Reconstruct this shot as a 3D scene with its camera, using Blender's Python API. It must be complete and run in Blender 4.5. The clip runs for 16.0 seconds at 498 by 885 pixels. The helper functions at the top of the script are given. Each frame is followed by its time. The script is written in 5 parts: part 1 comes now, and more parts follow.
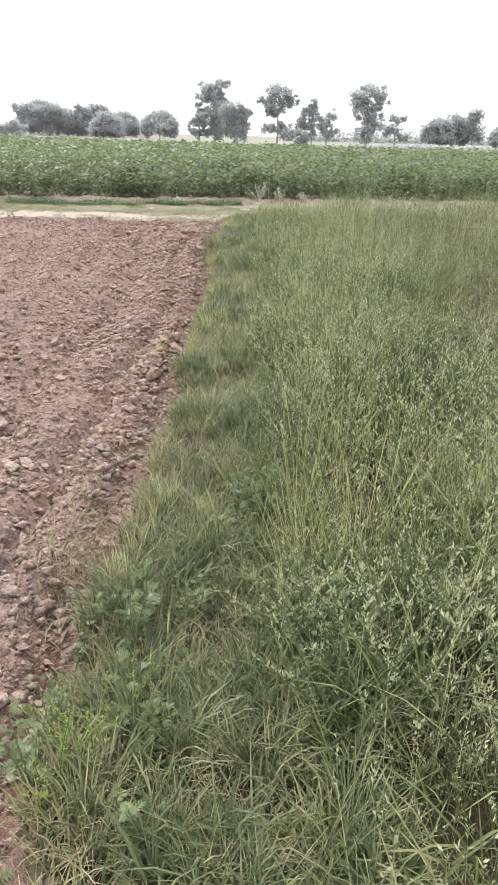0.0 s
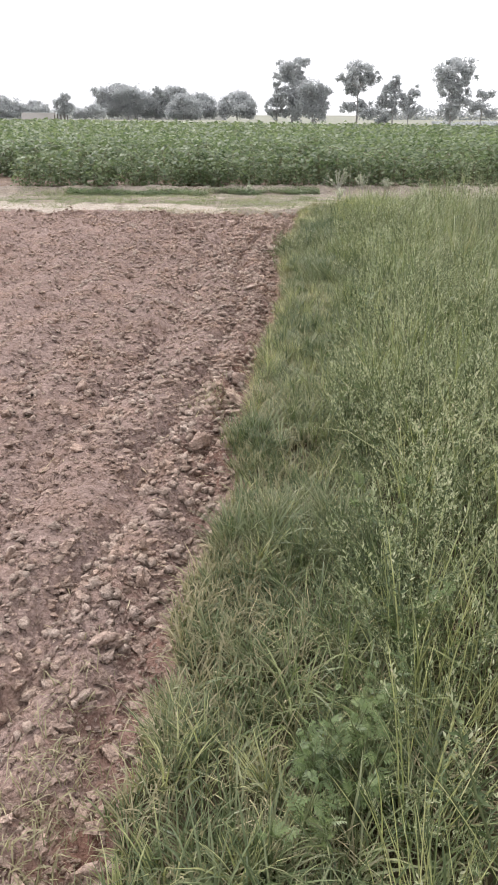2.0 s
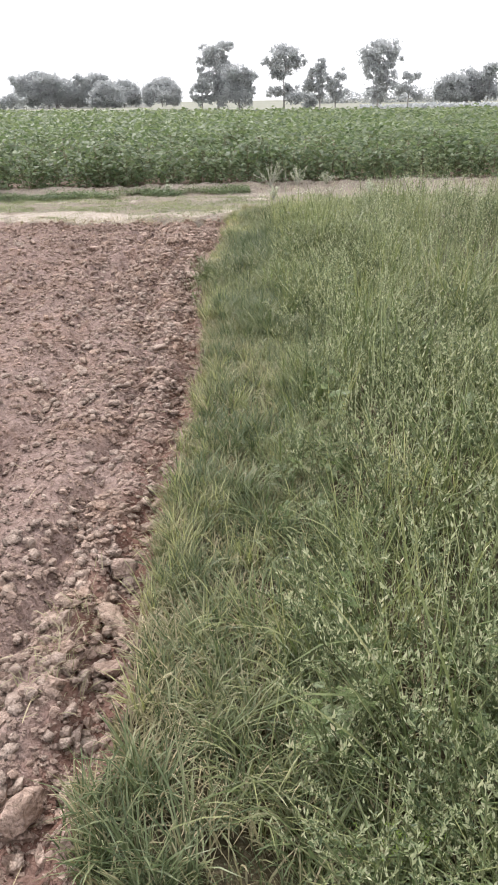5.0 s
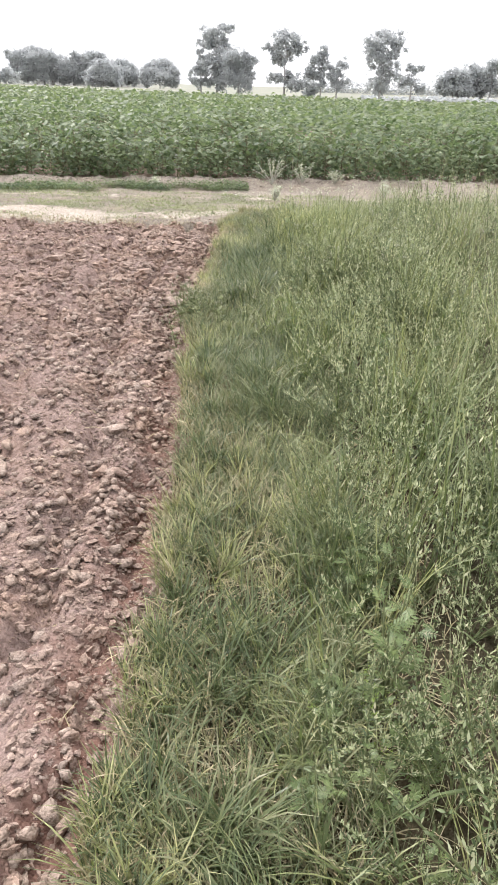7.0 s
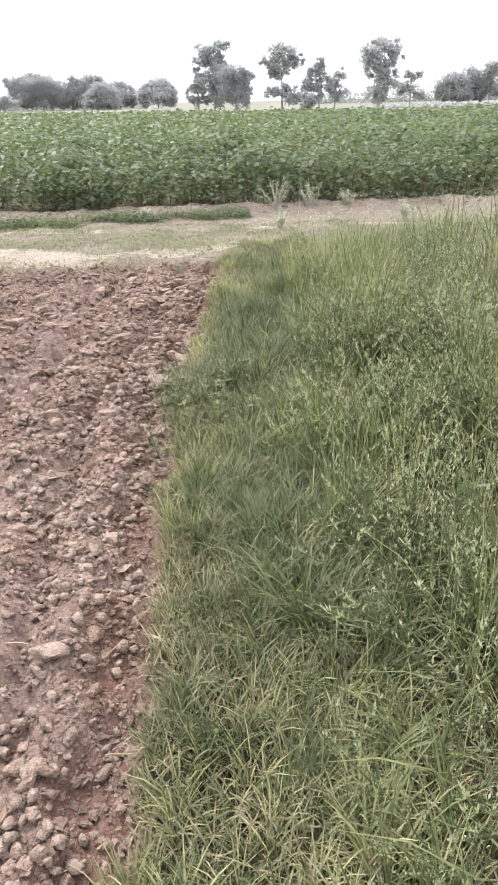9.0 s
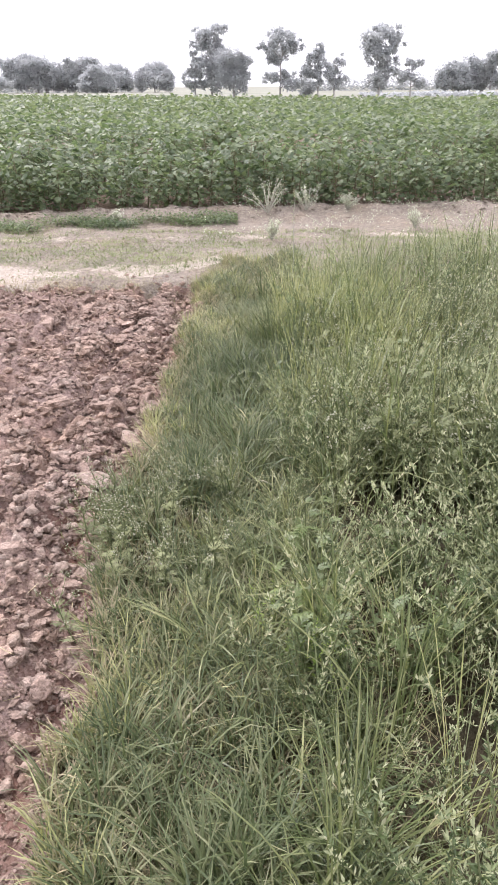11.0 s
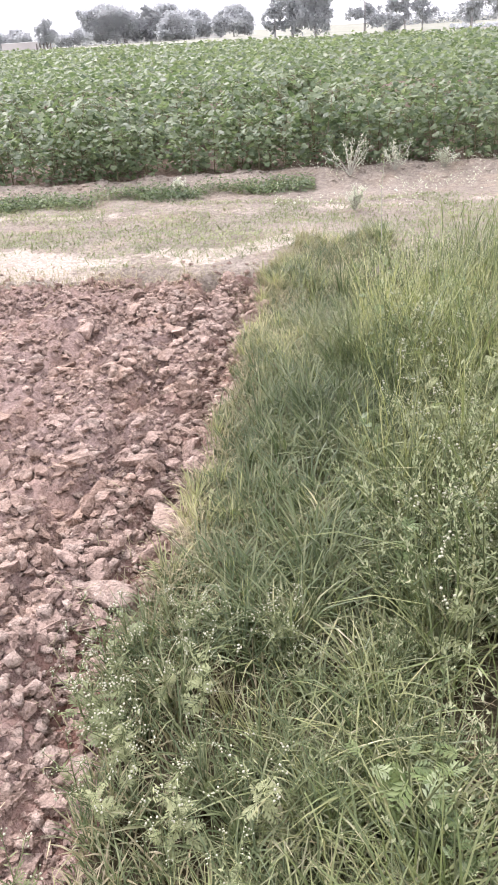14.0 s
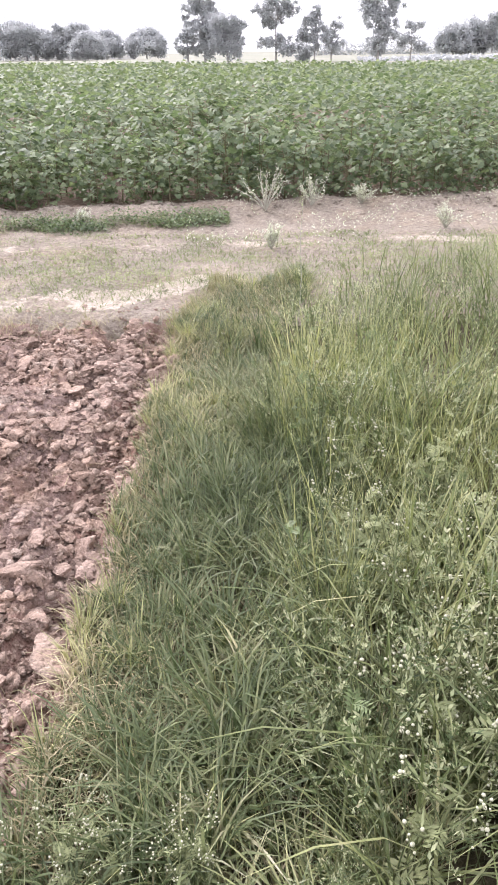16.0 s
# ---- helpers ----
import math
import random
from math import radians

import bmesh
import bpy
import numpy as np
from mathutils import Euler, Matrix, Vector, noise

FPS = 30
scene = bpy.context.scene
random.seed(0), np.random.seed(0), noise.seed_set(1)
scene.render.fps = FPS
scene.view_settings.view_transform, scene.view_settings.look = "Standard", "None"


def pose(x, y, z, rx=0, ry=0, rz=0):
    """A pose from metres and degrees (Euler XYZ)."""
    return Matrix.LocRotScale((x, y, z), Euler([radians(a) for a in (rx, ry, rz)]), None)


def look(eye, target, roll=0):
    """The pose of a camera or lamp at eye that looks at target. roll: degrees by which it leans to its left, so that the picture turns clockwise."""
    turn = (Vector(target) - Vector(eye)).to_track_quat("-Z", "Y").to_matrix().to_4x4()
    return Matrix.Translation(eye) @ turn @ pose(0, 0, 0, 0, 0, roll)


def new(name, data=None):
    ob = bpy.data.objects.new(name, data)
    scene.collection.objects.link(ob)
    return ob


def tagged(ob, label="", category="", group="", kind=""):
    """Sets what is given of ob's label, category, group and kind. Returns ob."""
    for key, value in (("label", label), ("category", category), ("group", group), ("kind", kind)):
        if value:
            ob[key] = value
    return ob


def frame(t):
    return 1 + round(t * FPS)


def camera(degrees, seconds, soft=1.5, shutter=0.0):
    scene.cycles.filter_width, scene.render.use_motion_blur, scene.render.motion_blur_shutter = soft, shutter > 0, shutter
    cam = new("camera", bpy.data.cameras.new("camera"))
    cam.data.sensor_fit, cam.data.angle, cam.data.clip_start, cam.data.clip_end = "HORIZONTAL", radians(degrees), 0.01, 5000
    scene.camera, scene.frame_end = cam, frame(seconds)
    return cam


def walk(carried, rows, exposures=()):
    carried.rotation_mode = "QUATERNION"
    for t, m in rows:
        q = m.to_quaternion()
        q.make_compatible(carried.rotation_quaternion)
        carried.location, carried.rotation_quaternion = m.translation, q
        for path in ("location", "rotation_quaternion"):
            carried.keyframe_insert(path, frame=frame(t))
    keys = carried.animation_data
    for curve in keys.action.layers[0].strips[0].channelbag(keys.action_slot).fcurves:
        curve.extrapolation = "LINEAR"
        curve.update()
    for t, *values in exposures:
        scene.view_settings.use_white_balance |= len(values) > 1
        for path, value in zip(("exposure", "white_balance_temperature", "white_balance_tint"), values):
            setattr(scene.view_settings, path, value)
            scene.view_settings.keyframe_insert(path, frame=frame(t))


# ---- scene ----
# the walk along the verge: seconds, eye x y z, tilt, turn to the left, lean
PATH = [
    (0, 0.091, -0.000, 1.479, -23.10, 0.25, 1.33),
    (0.5, 0.064, 0.327, 1.464, -27.02, 1.50, 0.85),
    (1, 0.052, 0.638, 1.496, -24.30, 0.03, -0.97),
    (1.5, 0.033, 1.025, 1.514, -22.26, 7.78, -0.08),
    (2, 0.038, 1.331, 1.498, -24.49, 6.37, 0.13),
    (2.3, 0.048, 1.534, 1.513, -22.68, 0.98, 0.99),
    (2.5, 0.061, 1.658, 1.500, -23.84, 1.20, -0.63),
    (3, 0.076, 2.022, 1.498, -22.08, 3.09, -1.45),
    (3.5, 0.068, 2.356, 1.474, -25.49, 1.92, 0.61),
    (3.7, 0.082, 2.526, 1.454, -23.77, 1.91, 0.46),
    (5.8, -0.046, 3.948, 1.515, -26.58, 2.56, -2.45),
    (6, -0.051, 4.097, 1.489, -26.64, 3.84, -2.66),
    (6.5, -0.051, 4.533, 1.493, -26.46, 5.04, 0.01),
    (6.9, -0.062, 4.874, 1.481, -28.77, 1.78, 0.45),
    (7, -0.062, 4.939, 1.477, -26.37, 0.33, 1.69),
    (7.5, -0.095, 5.191, 1.490, -23.61, 3.99, -1.55),
    (8, -0.104, 5.568, 1.509, -24.40, 5.03, 0.63),
    (8.3, -0.098, 5.794, 1.485, -25.95, 1.83, 2.41),
    (8.5, -0.105, 5.956, 1.497, -27.03, 1.17, 1.76),
    (9, -0.069, 6.315, 1.467, -25.39, 1.51, -1.36),
    (9.2, -0.057, 6.479, 1.489, -25.67, 1.10, -0.93),
    (11.3, 0.015, 7.749, 1.498, -26.65, 0.93, -0.06),
    (11.5, 0.002, 7.862, 1.506, -29.04, 1.61, 1.07),
    (12, 0.007, 8.125, 1.522, -27.14, 2.05, -1.77),
    (12.5, 0.006, 8.409, 1.534, -24.30, 4.84, -1.16),
    (13, 0.039, 8.533, 1.541, -25.21, 1.81, -0.45),
    (13.5, 0.012, 8.556, 1.513, -29.34, 3.07, -0.95),
    (14, 0.023, 8.581, 1.498, -29.79, 8.31, -3.68),
    (14.5, 0.014, 8.590, 1.503, -29.70, 8.96, -2.01),
    (15, 0.041, 8.621, 1.509, -29.33, 3.50, -0.18),
    (15.5, 0.012, 8.819, 1.507, -28.15, 1.20, 1.91),
    (16, 0.015, 9.098, 1.515, -28.52, 0.90, -0.97),
]
cam = camera(38.11, 16.0, soft=1.6)
walk(cam, [(t, pose(x, y, z, 90 + tilt, 0, turn) @ pose(0, 0, 0, 0, 0, lean)) for t, x, y, z, tilt, turn, lean in PATH],
     exposures=[(t, stops + (0.31 if t < 10 else 0.4), 6350 if t < 10 else 6200, 15 if t < 10 else 23) for t, stops in ((0.0, 0.68), (0.5, 0.66), (1.0, 0.68), (1.5, 0.57), (2.0, 0.42), (2.5, 0.5), (3.0, 0.55), (3.5, 0.5), (6.0, 0.62), (6.5, 0.7), (7.0, 0.82), (7.5, 0.78), (8.0, 0.7), (8.5, 0.62), (9.0, 0.75), (11.5, 0.75), (12.0, 0.8), (12.5, 0.76), (13.0, 0.72), (13.5, 0.64), (14.0, 0.95), (14.5, 1.1), (15.0, 0.98), (15.5, 1.04), (16.0, 0.9))])

# ---- overcast daylight ----
world = bpy.data.worlds.new("overcast_sky")
scene.world = world
world.use_nodes = True
wn, wl = world.node_tree.nodes, world.node_tree.links
sky = wn.new("ShaderNodeTexSky")
sky.sky_type = "NISHITA"
sky.sun_disc = False
sky.sun_elevation = radians(48)
sky.sun_rotation = radians(-38)
sky.air_density, sky.dust_density, sky.ozone_density = 0.6, 8.0, 0.3
pale = wn.new("ShaderNodeHueSaturation")
pale.inputs["Saturation"].default_value = 0.12
wl.new(sky.outputs[0], pale.inputs["Color"])
cloud = wn.new("ShaderNodeMixRGB")
cloud.inputs[0].default_value = 0.75
cloud.inputs[2].default_value = (10.2, 10.25, 10.3, 1)
wl.new(pale.outputs[0], cloud.inputs[1])
wl.new(cloud.outputs[0], wn["Background"].inputs["Color"])
wn["Background"].inputs["Strength"].default_value = 0.115
sun_data = bpy.data.lights.new("sun", "SUN")
sun_data.energy, sun_data.angle, sun_data.color = 1.5, radians(12), (1.0, 0.96, 0.88)
sun = new("sun", sun_data)
sun.matrix_world = look((-41, 53, 74), (0, 0, 0))

# ---- arithmetic ----


def lattice(ix, iy, seed):
    h = (ix.astype(np.int64) * 374761393 + iy.astype(np.int64) * 668265263 + seed * 974711) & 0xFFFFFFFF
    h = ((h ^ (h >> 13)) * 1274126177) & 0xFFFFFFFF
    return ((h ^ (h >> 16)) & 0xFFFF) / 65535.0


def vnoise(x, y, seed=0):
    """Smooth value noise, 0 to 1."""
    x, y = np.asarray(x, float), np.asarray(y, float)
    ix, iy = np.floor(x), np.floor(y)
    fx, fy = x - ix, y - iy
    fx, fy = fx * fx * (3 - 2 * fx), fy * fy * (3 - 2 * fy)
    a, b = lattice(ix, iy, seed), lattice(ix + 1, iy, seed)
    c, d = lattice(ix, iy + 1, seed), lattice(ix + 1, iy + 1, seed)
    return (a + (b - a) * fx) * (1 - fy) + (c + (d - c) * fx) * fy


def lumps(x, y, seed=0):
    """Clod relief: scattered rounded lumps with tilted tops, 0 to about 0.7."""
    x, y = np.asarray(x, float), np.asarray(y, float)
    ix, iy = np.floor(x), np.floor(y)
    best = np.zeros_like(x)
    for dx in (-1, 0, 1):
        for dy in (-1, 0, 1):
            gx_, gy_ = ix + dx, iy + dy
            ux, uy = x - gx_ - lattice(gx_, gy_, seed), y - gy_ - lattice(gx_, gy_, seed + 1)
            r = 0.2 + 0.5 * lattice(gx_, gy_, seed + 2)
            turn = 6.28 * lattice(gx_, gy_, seed + 3)
            c, s = np.cos(turn), np.sin(turn)
            px, py = ux * c + uy * s, (uy * c - ux * s) * 1.35
            d = (np.abs(px) ** 2.6 + np.abs(py) ** 2.6) ** (1 / 2.6)
            best = np.maximum(best, r * np.sqrt(np.clip(1 - (d / r) ** 2, 0, 1)) * (0.75 + 0.9 * px / r * 0.4))
    return best


def step(a, b, x):
    t = np.clip((np.asarray(x, float) - a) / (b - a), 0, 1)
    return t * t * (3 - 2 * t)


def edge(y):
    """Where the ploughed earth meets the grass verge."""
    y = np.asarray(y, float)
    base = np.interp(y, [-4, 1, 2, 2.6, 3.4, 4.5, 5.4, 6.4, 7.2, 8, 9.2, 9.7, 10.4, 11, 12, 12.8, 13.2, 14.2], [-.36, -.36, -.45, -.39, -.38, -.41, -.39, -.40, -.42, -.45, -.51, -.55, -.54, -.49, -.51, -.53, -.49, -.28])
    return base + 0.05 + 0.09 * (vnoise(y * 3.1, y * 0, 5) - 0.5) + 0.07 * (vnoise(y * 9, y * 0, 6) - 0.5)


def crop_edge(x):
    x = np.asarray(x, float)
    return 16.85 + np.where(x < 0, 0.15 * x, 0.1 * x) + 0.12 * (vnoise(x * 1.3, x * 0, 8) - 0.5)


def weed_end(x):
    return 13.1 + 0.75 * np.asarray(x, float)


FIELD_END = 13.33


def height(x, y):
    """The lie of the land."""
    x, y = np.asarray(x, float), np.asarray(y, float)
    s = edge(y) - x
    wob = 0.25 * (vnoise(x * 1.7, y * 1.7, 3) - 0.5)
    soil = step(-0.02, 0.07, s) * (1 - step(FIELD_END - 0.12, FIELD_END + 0.1, y + wob)) * step(-30, -28, x) * step(-30, -28, y)
    coarse = 0.85 + 0.25 * step(8.5, 10.5, y)
    smooth = 1 - (0.55 * np.exp(-((s - 0.27) / 0.08) ** 2) + 0.45 * np.exp(-((s - 0.62) / 0.12) ** 2)) * (1 - step(8.8, 9.8, y))
    rough = (0.036 * (vnoise(x * 7, y * 7, 11) - 0.5) + 0.05 * (vnoise(x * 2.4, y * 2.4, 12) - 0.5)
             + 0.06 * (lumps(x * 7, y * 7, 20) - 0.2) * (0.3 + 0.7 * step(8.5, 10.5, y)) + (0.03 + 0.028 * step(8.3, 9.6, y)) * lumps(x * 13 + vnoise(x * 9, y * 9, 41), y * 13 + vnoise(x * 9, y * 9, 42), 30) + 0.03 * lumps(x * 22, y * 22, 37) + 0.012 * (vnoise(x * 28, y * 28, 43) - 0.5)) * coarse * smooth
    w = s + 0.1 * (vnoise(y * 0.9, y * 0, 17) - 0.5) + 0.04 * (vnoise(x * 5, y * 2.2, 18) - 0.5)
    furrow = (-0.055 * np.exp(-((s - 0.13) / 0.09) ** 2) - 0.062 * np.exp(-((w - 0.42) / 0.05) ** 2) + 0.03 * np.exp(-((w - 0.27) / 0.07) ** 2)
              + 0.025 * np.exp(-((w - 0.6) / 0.1) ** 2) - 0.068 * np.exp(-((w - 0.9) / 0.08) ** 2) + 0.034 * np.sin(w * 2 * np.pi / 0.55) * step(1.0, 1.3, w) * (1 - 0.6 * step(9, 10.5, y)))
    verge = 0.055 + 0.03 * (vnoise(x * 4, y * 4, 14) - 0.5)
    track = step(13.3, 14.2, y + wob)
    verge = verge + track * (0.035 + 0.02 * (vnoise(x * 3, y * 3, 15) - 0.5) + 0.016 * (vnoise(x * 9, y * 11, 19) - 0.5) + 0.014 * lumps(x * 9, y * 12, 44))
    d = y - crop_edge(x)
    bank = 0.075 * np.exp(-((d + 0.42) / 0.3) ** 2) * (1 + 0.6 * (vnoise(x * 3.5, y * 3.5, 16) - 0.5)) + 0.06 * step(-0.6, -0.1, d)
    lumpy = 0.05 * lumps(x * 8, y * 8, 40) * np.exp(-((d + 0.4) / 0.45) ** 2)
    far = -0.10 * step(20, 90, y)
    return soil * (rough + furrow) + (1 - soil) * verge + bank + lumpy + far


# ---- mesh building ----
def mesh_np(name, verts, faces, material, smooth=True):
    """A mesh from arrays: faces is a list of index arrays, each (count, corners)."""
    me = bpy.data.meshes.new(name)
    verts = np.asarray(verts, np.float32).reshape(-1, 3)
    faces = [np.asarray(f, np.int32) for f in faces if len(f)]
    loops = np.concatenate([f.ravel() for f in faces])
    counts = np.concatenate([np.full(len(f), f.shape[1], np.int32) for f in faces])
    me.vertices.add(len(verts))
    me.vertices.foreach_set("co", verts.ravel())
    me.loops.add(len(loops))
    me.loops.foreach_set("vertex_index", loops)
    me.polygons.add(len(counts))
    me.polygons.foreach_set("loop_start", np.concatenate([[0], np.cumsum(counts)[:-1]]).astype(np.int32))
    me.polygons.foreach_set("use_smooth", np.full(len(counts), smooth))
    me.update(calc_edges=True)
    for m in (material if isinstance(material, (list, tuple)) else [material]):
        me.materials.append(m)
    return me


class Heap:
    """Collects pieces of geometry for one mesh."""

    def __init__(self):
        self.v, self.f, self.n = [], {}, 0

    def add(self, verts, *faces):
        verts = np.asarray(verts, float).reshape(-1, 3)
        for f in faces:
            f = np.asarray(f, np.int64)
            if len(f):
                self.f.setdefault(f.shape[1], []).append(f + self.n)
        self.v.append(verts)
        self.n += len(verts)
        return self

    def arrays(self):
        return np.concatenate(self.v), [np.concatenate(f) for f in self.f.values()]

    def mesh(self, name, material, smooth=True):
        v, f = self.arrays()
        return mesh_np(name, v, f, material, smooth)


def stamped(heap_in, places, turns, sizes, leans=None):
    """Copies of one piece of geometry at many places, as one heap."""
    v, faces = heap_in.arrays()
    n, k = len(places), len(v)
    c, s = np.cos(turns)[:, None], np.sin(turns)[:, None]
    sizes = np.asarray(sizes, float).reshape(n, -1)
    sx = sizes[:, :1]
    sz = sizes[:, -1:]
    x, y, z = v[None, :, 0] * sx, v[None, :, 1] * sx, v[None, :, 2] * sz
    px, py = x * c - y * s, x * s + y * c
    if leans is not None:
        px, py = px + leans[:, :1] * z, py + leans[:, 1:2] * z
    out = np.stack([px, py, z], 2) + np.asarray(places)[:, None, :]
    h = Heap()
    off = (np.arange(n) * k)[:, None, None]
    h.add(out, *[(f[None] + off).reshape(-1, f.shape[1]) for f in faces])
    return h


def part(name, mesh, parent=None, label=""):
    ob = new(name, mesh)
    if parent is not None:
        ob.parent = parent
    return tagged(ob, label) if label else ob


def thing(name, place, label, category, group="", turn=0.0):
    ob = new(name)
    ob.empty_display_size = 0.1
    ob.matrix_basis = pose(*place, 0, 0, turn)
    return tagged(ob, label, category, group)


def blades(base, length, width, az, lean, curl, rng, rows=3):
    """Grass blades: tapered ribbons that bend over. Returns a heap."""
    n = len(base)
    d = np.stack([np.cos(az), np.sin(az), np.zeros(n)], 1)
    side = np.stack([-np.sin(az), np.cos(az), np.zeros(n)], 1)
    twist = rng.uniform(-0.6, 0.6, n)[:, None]
    side = side + d * twist
    side[:, 2] += rng.uniform(-0.35, 0.35, n)
    verts = []
    p = np.array(base, float)
    ang = np.array(lean, float)
    for r in range(rows):
        w = (width * (1.0 - 0.55 * (r / rows) ** 1.5) * (0.7 if r == 0 else 1.0))[:, None] * 0.5
        verts += [p - side * w, p + side * w]
        stepv = d * np.sin(ang)[:, None] + np.array([0, 0, 1.0]) * np.cos(ang)[:, None]
        p = p + stepv * (length / rows)[:, None]
        ang = ang + curl / rows
    verts.append(p)
    k = 2 * rows + 1
    v = np.stack(verts, 1)
    off = (np.arange(n) * k)[:, None]
    quads = [off + np.array([2 * r, 2 * r + 1, 2 * r + 3, 2 * r + 2]) for r in range(rows - 1)]
    tri = off + np.array([2 * rows - 2, 2 * rows - 1, 2 * rows])
    return Heap().add(v, np.concatenate(quads), tri)


def tube(points, radii, sides=4):
    """A tapered tube along points."""
    points = np.asarray(points, float)
    radii = np.broadcast_to(np.asarray(radii, float), (len(points),))
    along = np.gradient(points, axis=0)
    along /= np.linalg.norm(along, axis=1)[:, None] + 1e-9
    ref = np.where(np.abs(along[:, 2:3]) > 0.9, [[1.0, 0, 0]], [[0, 0, 1.0]])
    u = np.cross(along, ref)
    u /= np.linalg.norm(u, axis=1)[:, None] + 1e-9
    w = np.cross(along, u)
    a = np.arange(sides) * 2 * np.pi / sides
    ring = points[:, None] + radii[:, None, None] * (u[:, None] * np.cos(a)[None, :, None] + w[:, None] * np.sin(a)[None, :, None])
    m = len(points)
    i, j = np.meshgrid(np.arange(m - 1), np.arange(sides), indexing="ij")
    a0, a1 = i * sides + j, i * sides + (j + 1) % sides
    quads = np.stack([a0, a1, a1 + sides, a0 + sides], -1).reshape(-1, 4)
    return ring.reshape(-1, 3), quads


def leaf_frames(dirs, rng, flat=0.5):
    """Side and up vectors for leaves that point along dirs and turn their faces up, more or less."""
    d = dirs / (np.linalg.norm(dirs, axis=1)[:, None] + 1e-9)
    up = np.stack([rng.normal(0, flat, len(d)), rng.normal(0, flat, len(d)), np.ones(len(d))], 1)
    side = np.cross(d, up)
    side /= np.linalg.norm(side, axis=1)[:, None] + 1e-9
    return d, side, np.cross(side, d)


def simple_leaves(places, dirs, length, width, rng, flat=0.5, fine=False):
    """Small oval leaves, folded a little along the rib: four corners each, or six for those seen close."""
    d, s, u = leaf_frames(dirs, rng, flat)
    L, W = np.asarray(length)[:, None], np.asarray(width)[:, None]
    if fine:
        dip = u * L * rng.uniform(-0.05, 0.22, (len(places), 1))
        low, high = places + d * L * 0.28 + u * W * 0.14, places + d * L * 0.66 + u * W * 0.14 - dip * 0.3
        v = np.stack([places, low + s * W * 0.46, high + s * W * 0.4, places + d * L - dip, high - s * W * 0.4, low - s * W * 0.46], 1)
        off = (np.arange(len(places)) * 6)[:, None]
        return Heap().add(v, off + np.array([0, 1, 2, 3]), off + np.array([0, 3, 4, 5]))
    v = np.stack([places, places + d * L * 0.45 + s * W * 0.5 + u * W * 0.12, places + d * L, places + d * L * 0.45 - s * W * 0.5 + u * W * 0.12], 1)
    off = (np.arange(len(places)) * 4)[:, None]
    return Heap().add(v, off + np.array([0, 1, 2]), off + np.array([0, 2, 3]))


LOBED = np.array([[0, 0, 0], [.30, -.10, .04], [.62, .10, .02], [.42, .38, .06], [.40, .62, .0], [.16, .60, .06], [0, 1.0, -.08]])


def lobed_leaves(places, dirs, size, rng, flat=0.45):
    """Broad palm-shaped crop leaves in two halves about the rib."""
    d, s, u = leaf_frames(dirs, rng, flat)
    n = len(places)
    S = np.asarray(size)[:, None, None]
    right = places[:, None] + S * (s[:, None] * LOBED[None, :, :1] + d[:, None] * LOBED[None, :, 1:2] + u[:, None] * LOBED[None, :, 2:])
    left = places[:, None] + S * (-s[:, None] * LOBED[None, 1:6, :1] + d[:, None] * LOBED[None, 1:6, 1:2] + u[:, None] * LOBED[None, 1:6, 2:])
    v = np.concatenate([right, left], 1)
    off = (np.arange(n) * 12)[:, None]
    h = Heap()
    f4 = np.concatenate([off + np.array([0, 1, 2, 3]), off + np.array([0, 9, 8, 7]), off + np.array([0, 3, 4, 5]), off + np.array([0, 11, 10, 9])])
    f3 = np.concatenate([off + np.array([0, 5, 6]), off + np.array([0, 6, 11])])
    return h.add(v, f4, f3)


def cut_leaf(rng, length):
    """One deeply cut leaf along +x: a slim rib with pairs of narrow toothed lobes."""
    h = Heap()
    bend = rng.uniform(0.1, 0.5)
    rib = lambda t: np.array([length * t, 0, length * (0.25 * t - bend * t * t)])
    for t in np.linspace(0.24, 0.94, 5):
        a = rib(t)
        lob = length * 0.42 * (1 - 0.9 * abs(t - 0.5)) * rng.uniform(0.85, 1.15)
        for sgn in (-1, 1):
            tip = a + np.array([lob * 0.6, sgn * lob, -0.14 * lob])
            mid = a + np.array([lob * 0.4, sgn * lob * 0.5, 0.03 * lob])
            w = np.array([lob * 0.17, -sgn * lob * 0.08, 0])
            h.add([a - w * 0.4, mid - w, tip, mid + w], [[0, 1, 2, 3]])
            tooth = mid + np.array([lob * 0.34, sgn * lob * 0.06, 0.02 * lob])
            h.add([a + w * 0.3, mid + w * 0.6, tooth], [[0, 1, 2]])
    p0, p1, p2 = rib(0), rib(0.5), rib(1.05)
    w = np.array([0, length * 0.03, 0])
    h.add([p0 - w * .4, p0 + w * .4, p1 + w, p1 - w, p2], [[0, 1, 2, 3]], [[3, 2, 4]])
    return h


def turned(heap_in, m):
    v, f = heap_in.arrays()
    v = v @ np.array(m.to_3x3()).T + np.array(m.translation)
    return Heap().add(v, *f)


OCTA = np.array([[1, 0, 0], [0, 1, 0], [-1, 0, 0], [0, -1, 0], [0, 0, 1], [0, 0, -1]], float)
OCTF = np.array([[0, 1, 4], [1, 2, 4], [2, 3, 4], [3, 0, 4], [1, 0, 5], [2, 1, 5], [3, 2, 5], [0, 3, 5]])


# ---- materials ----
def nodes_of(name, rough=0.9, spec=0.2):
    m = bpy.data.materials.new(name)
    m.use_nodes = True
    nt = m.node_tree
    b = nt.nodes["Principled BSDF"]
    b.inputs["Roughness"].default_value = rough
    b.inputs["Specular IOR Level"].default_value = spec
    return m, nt.nodes, nt.links, b


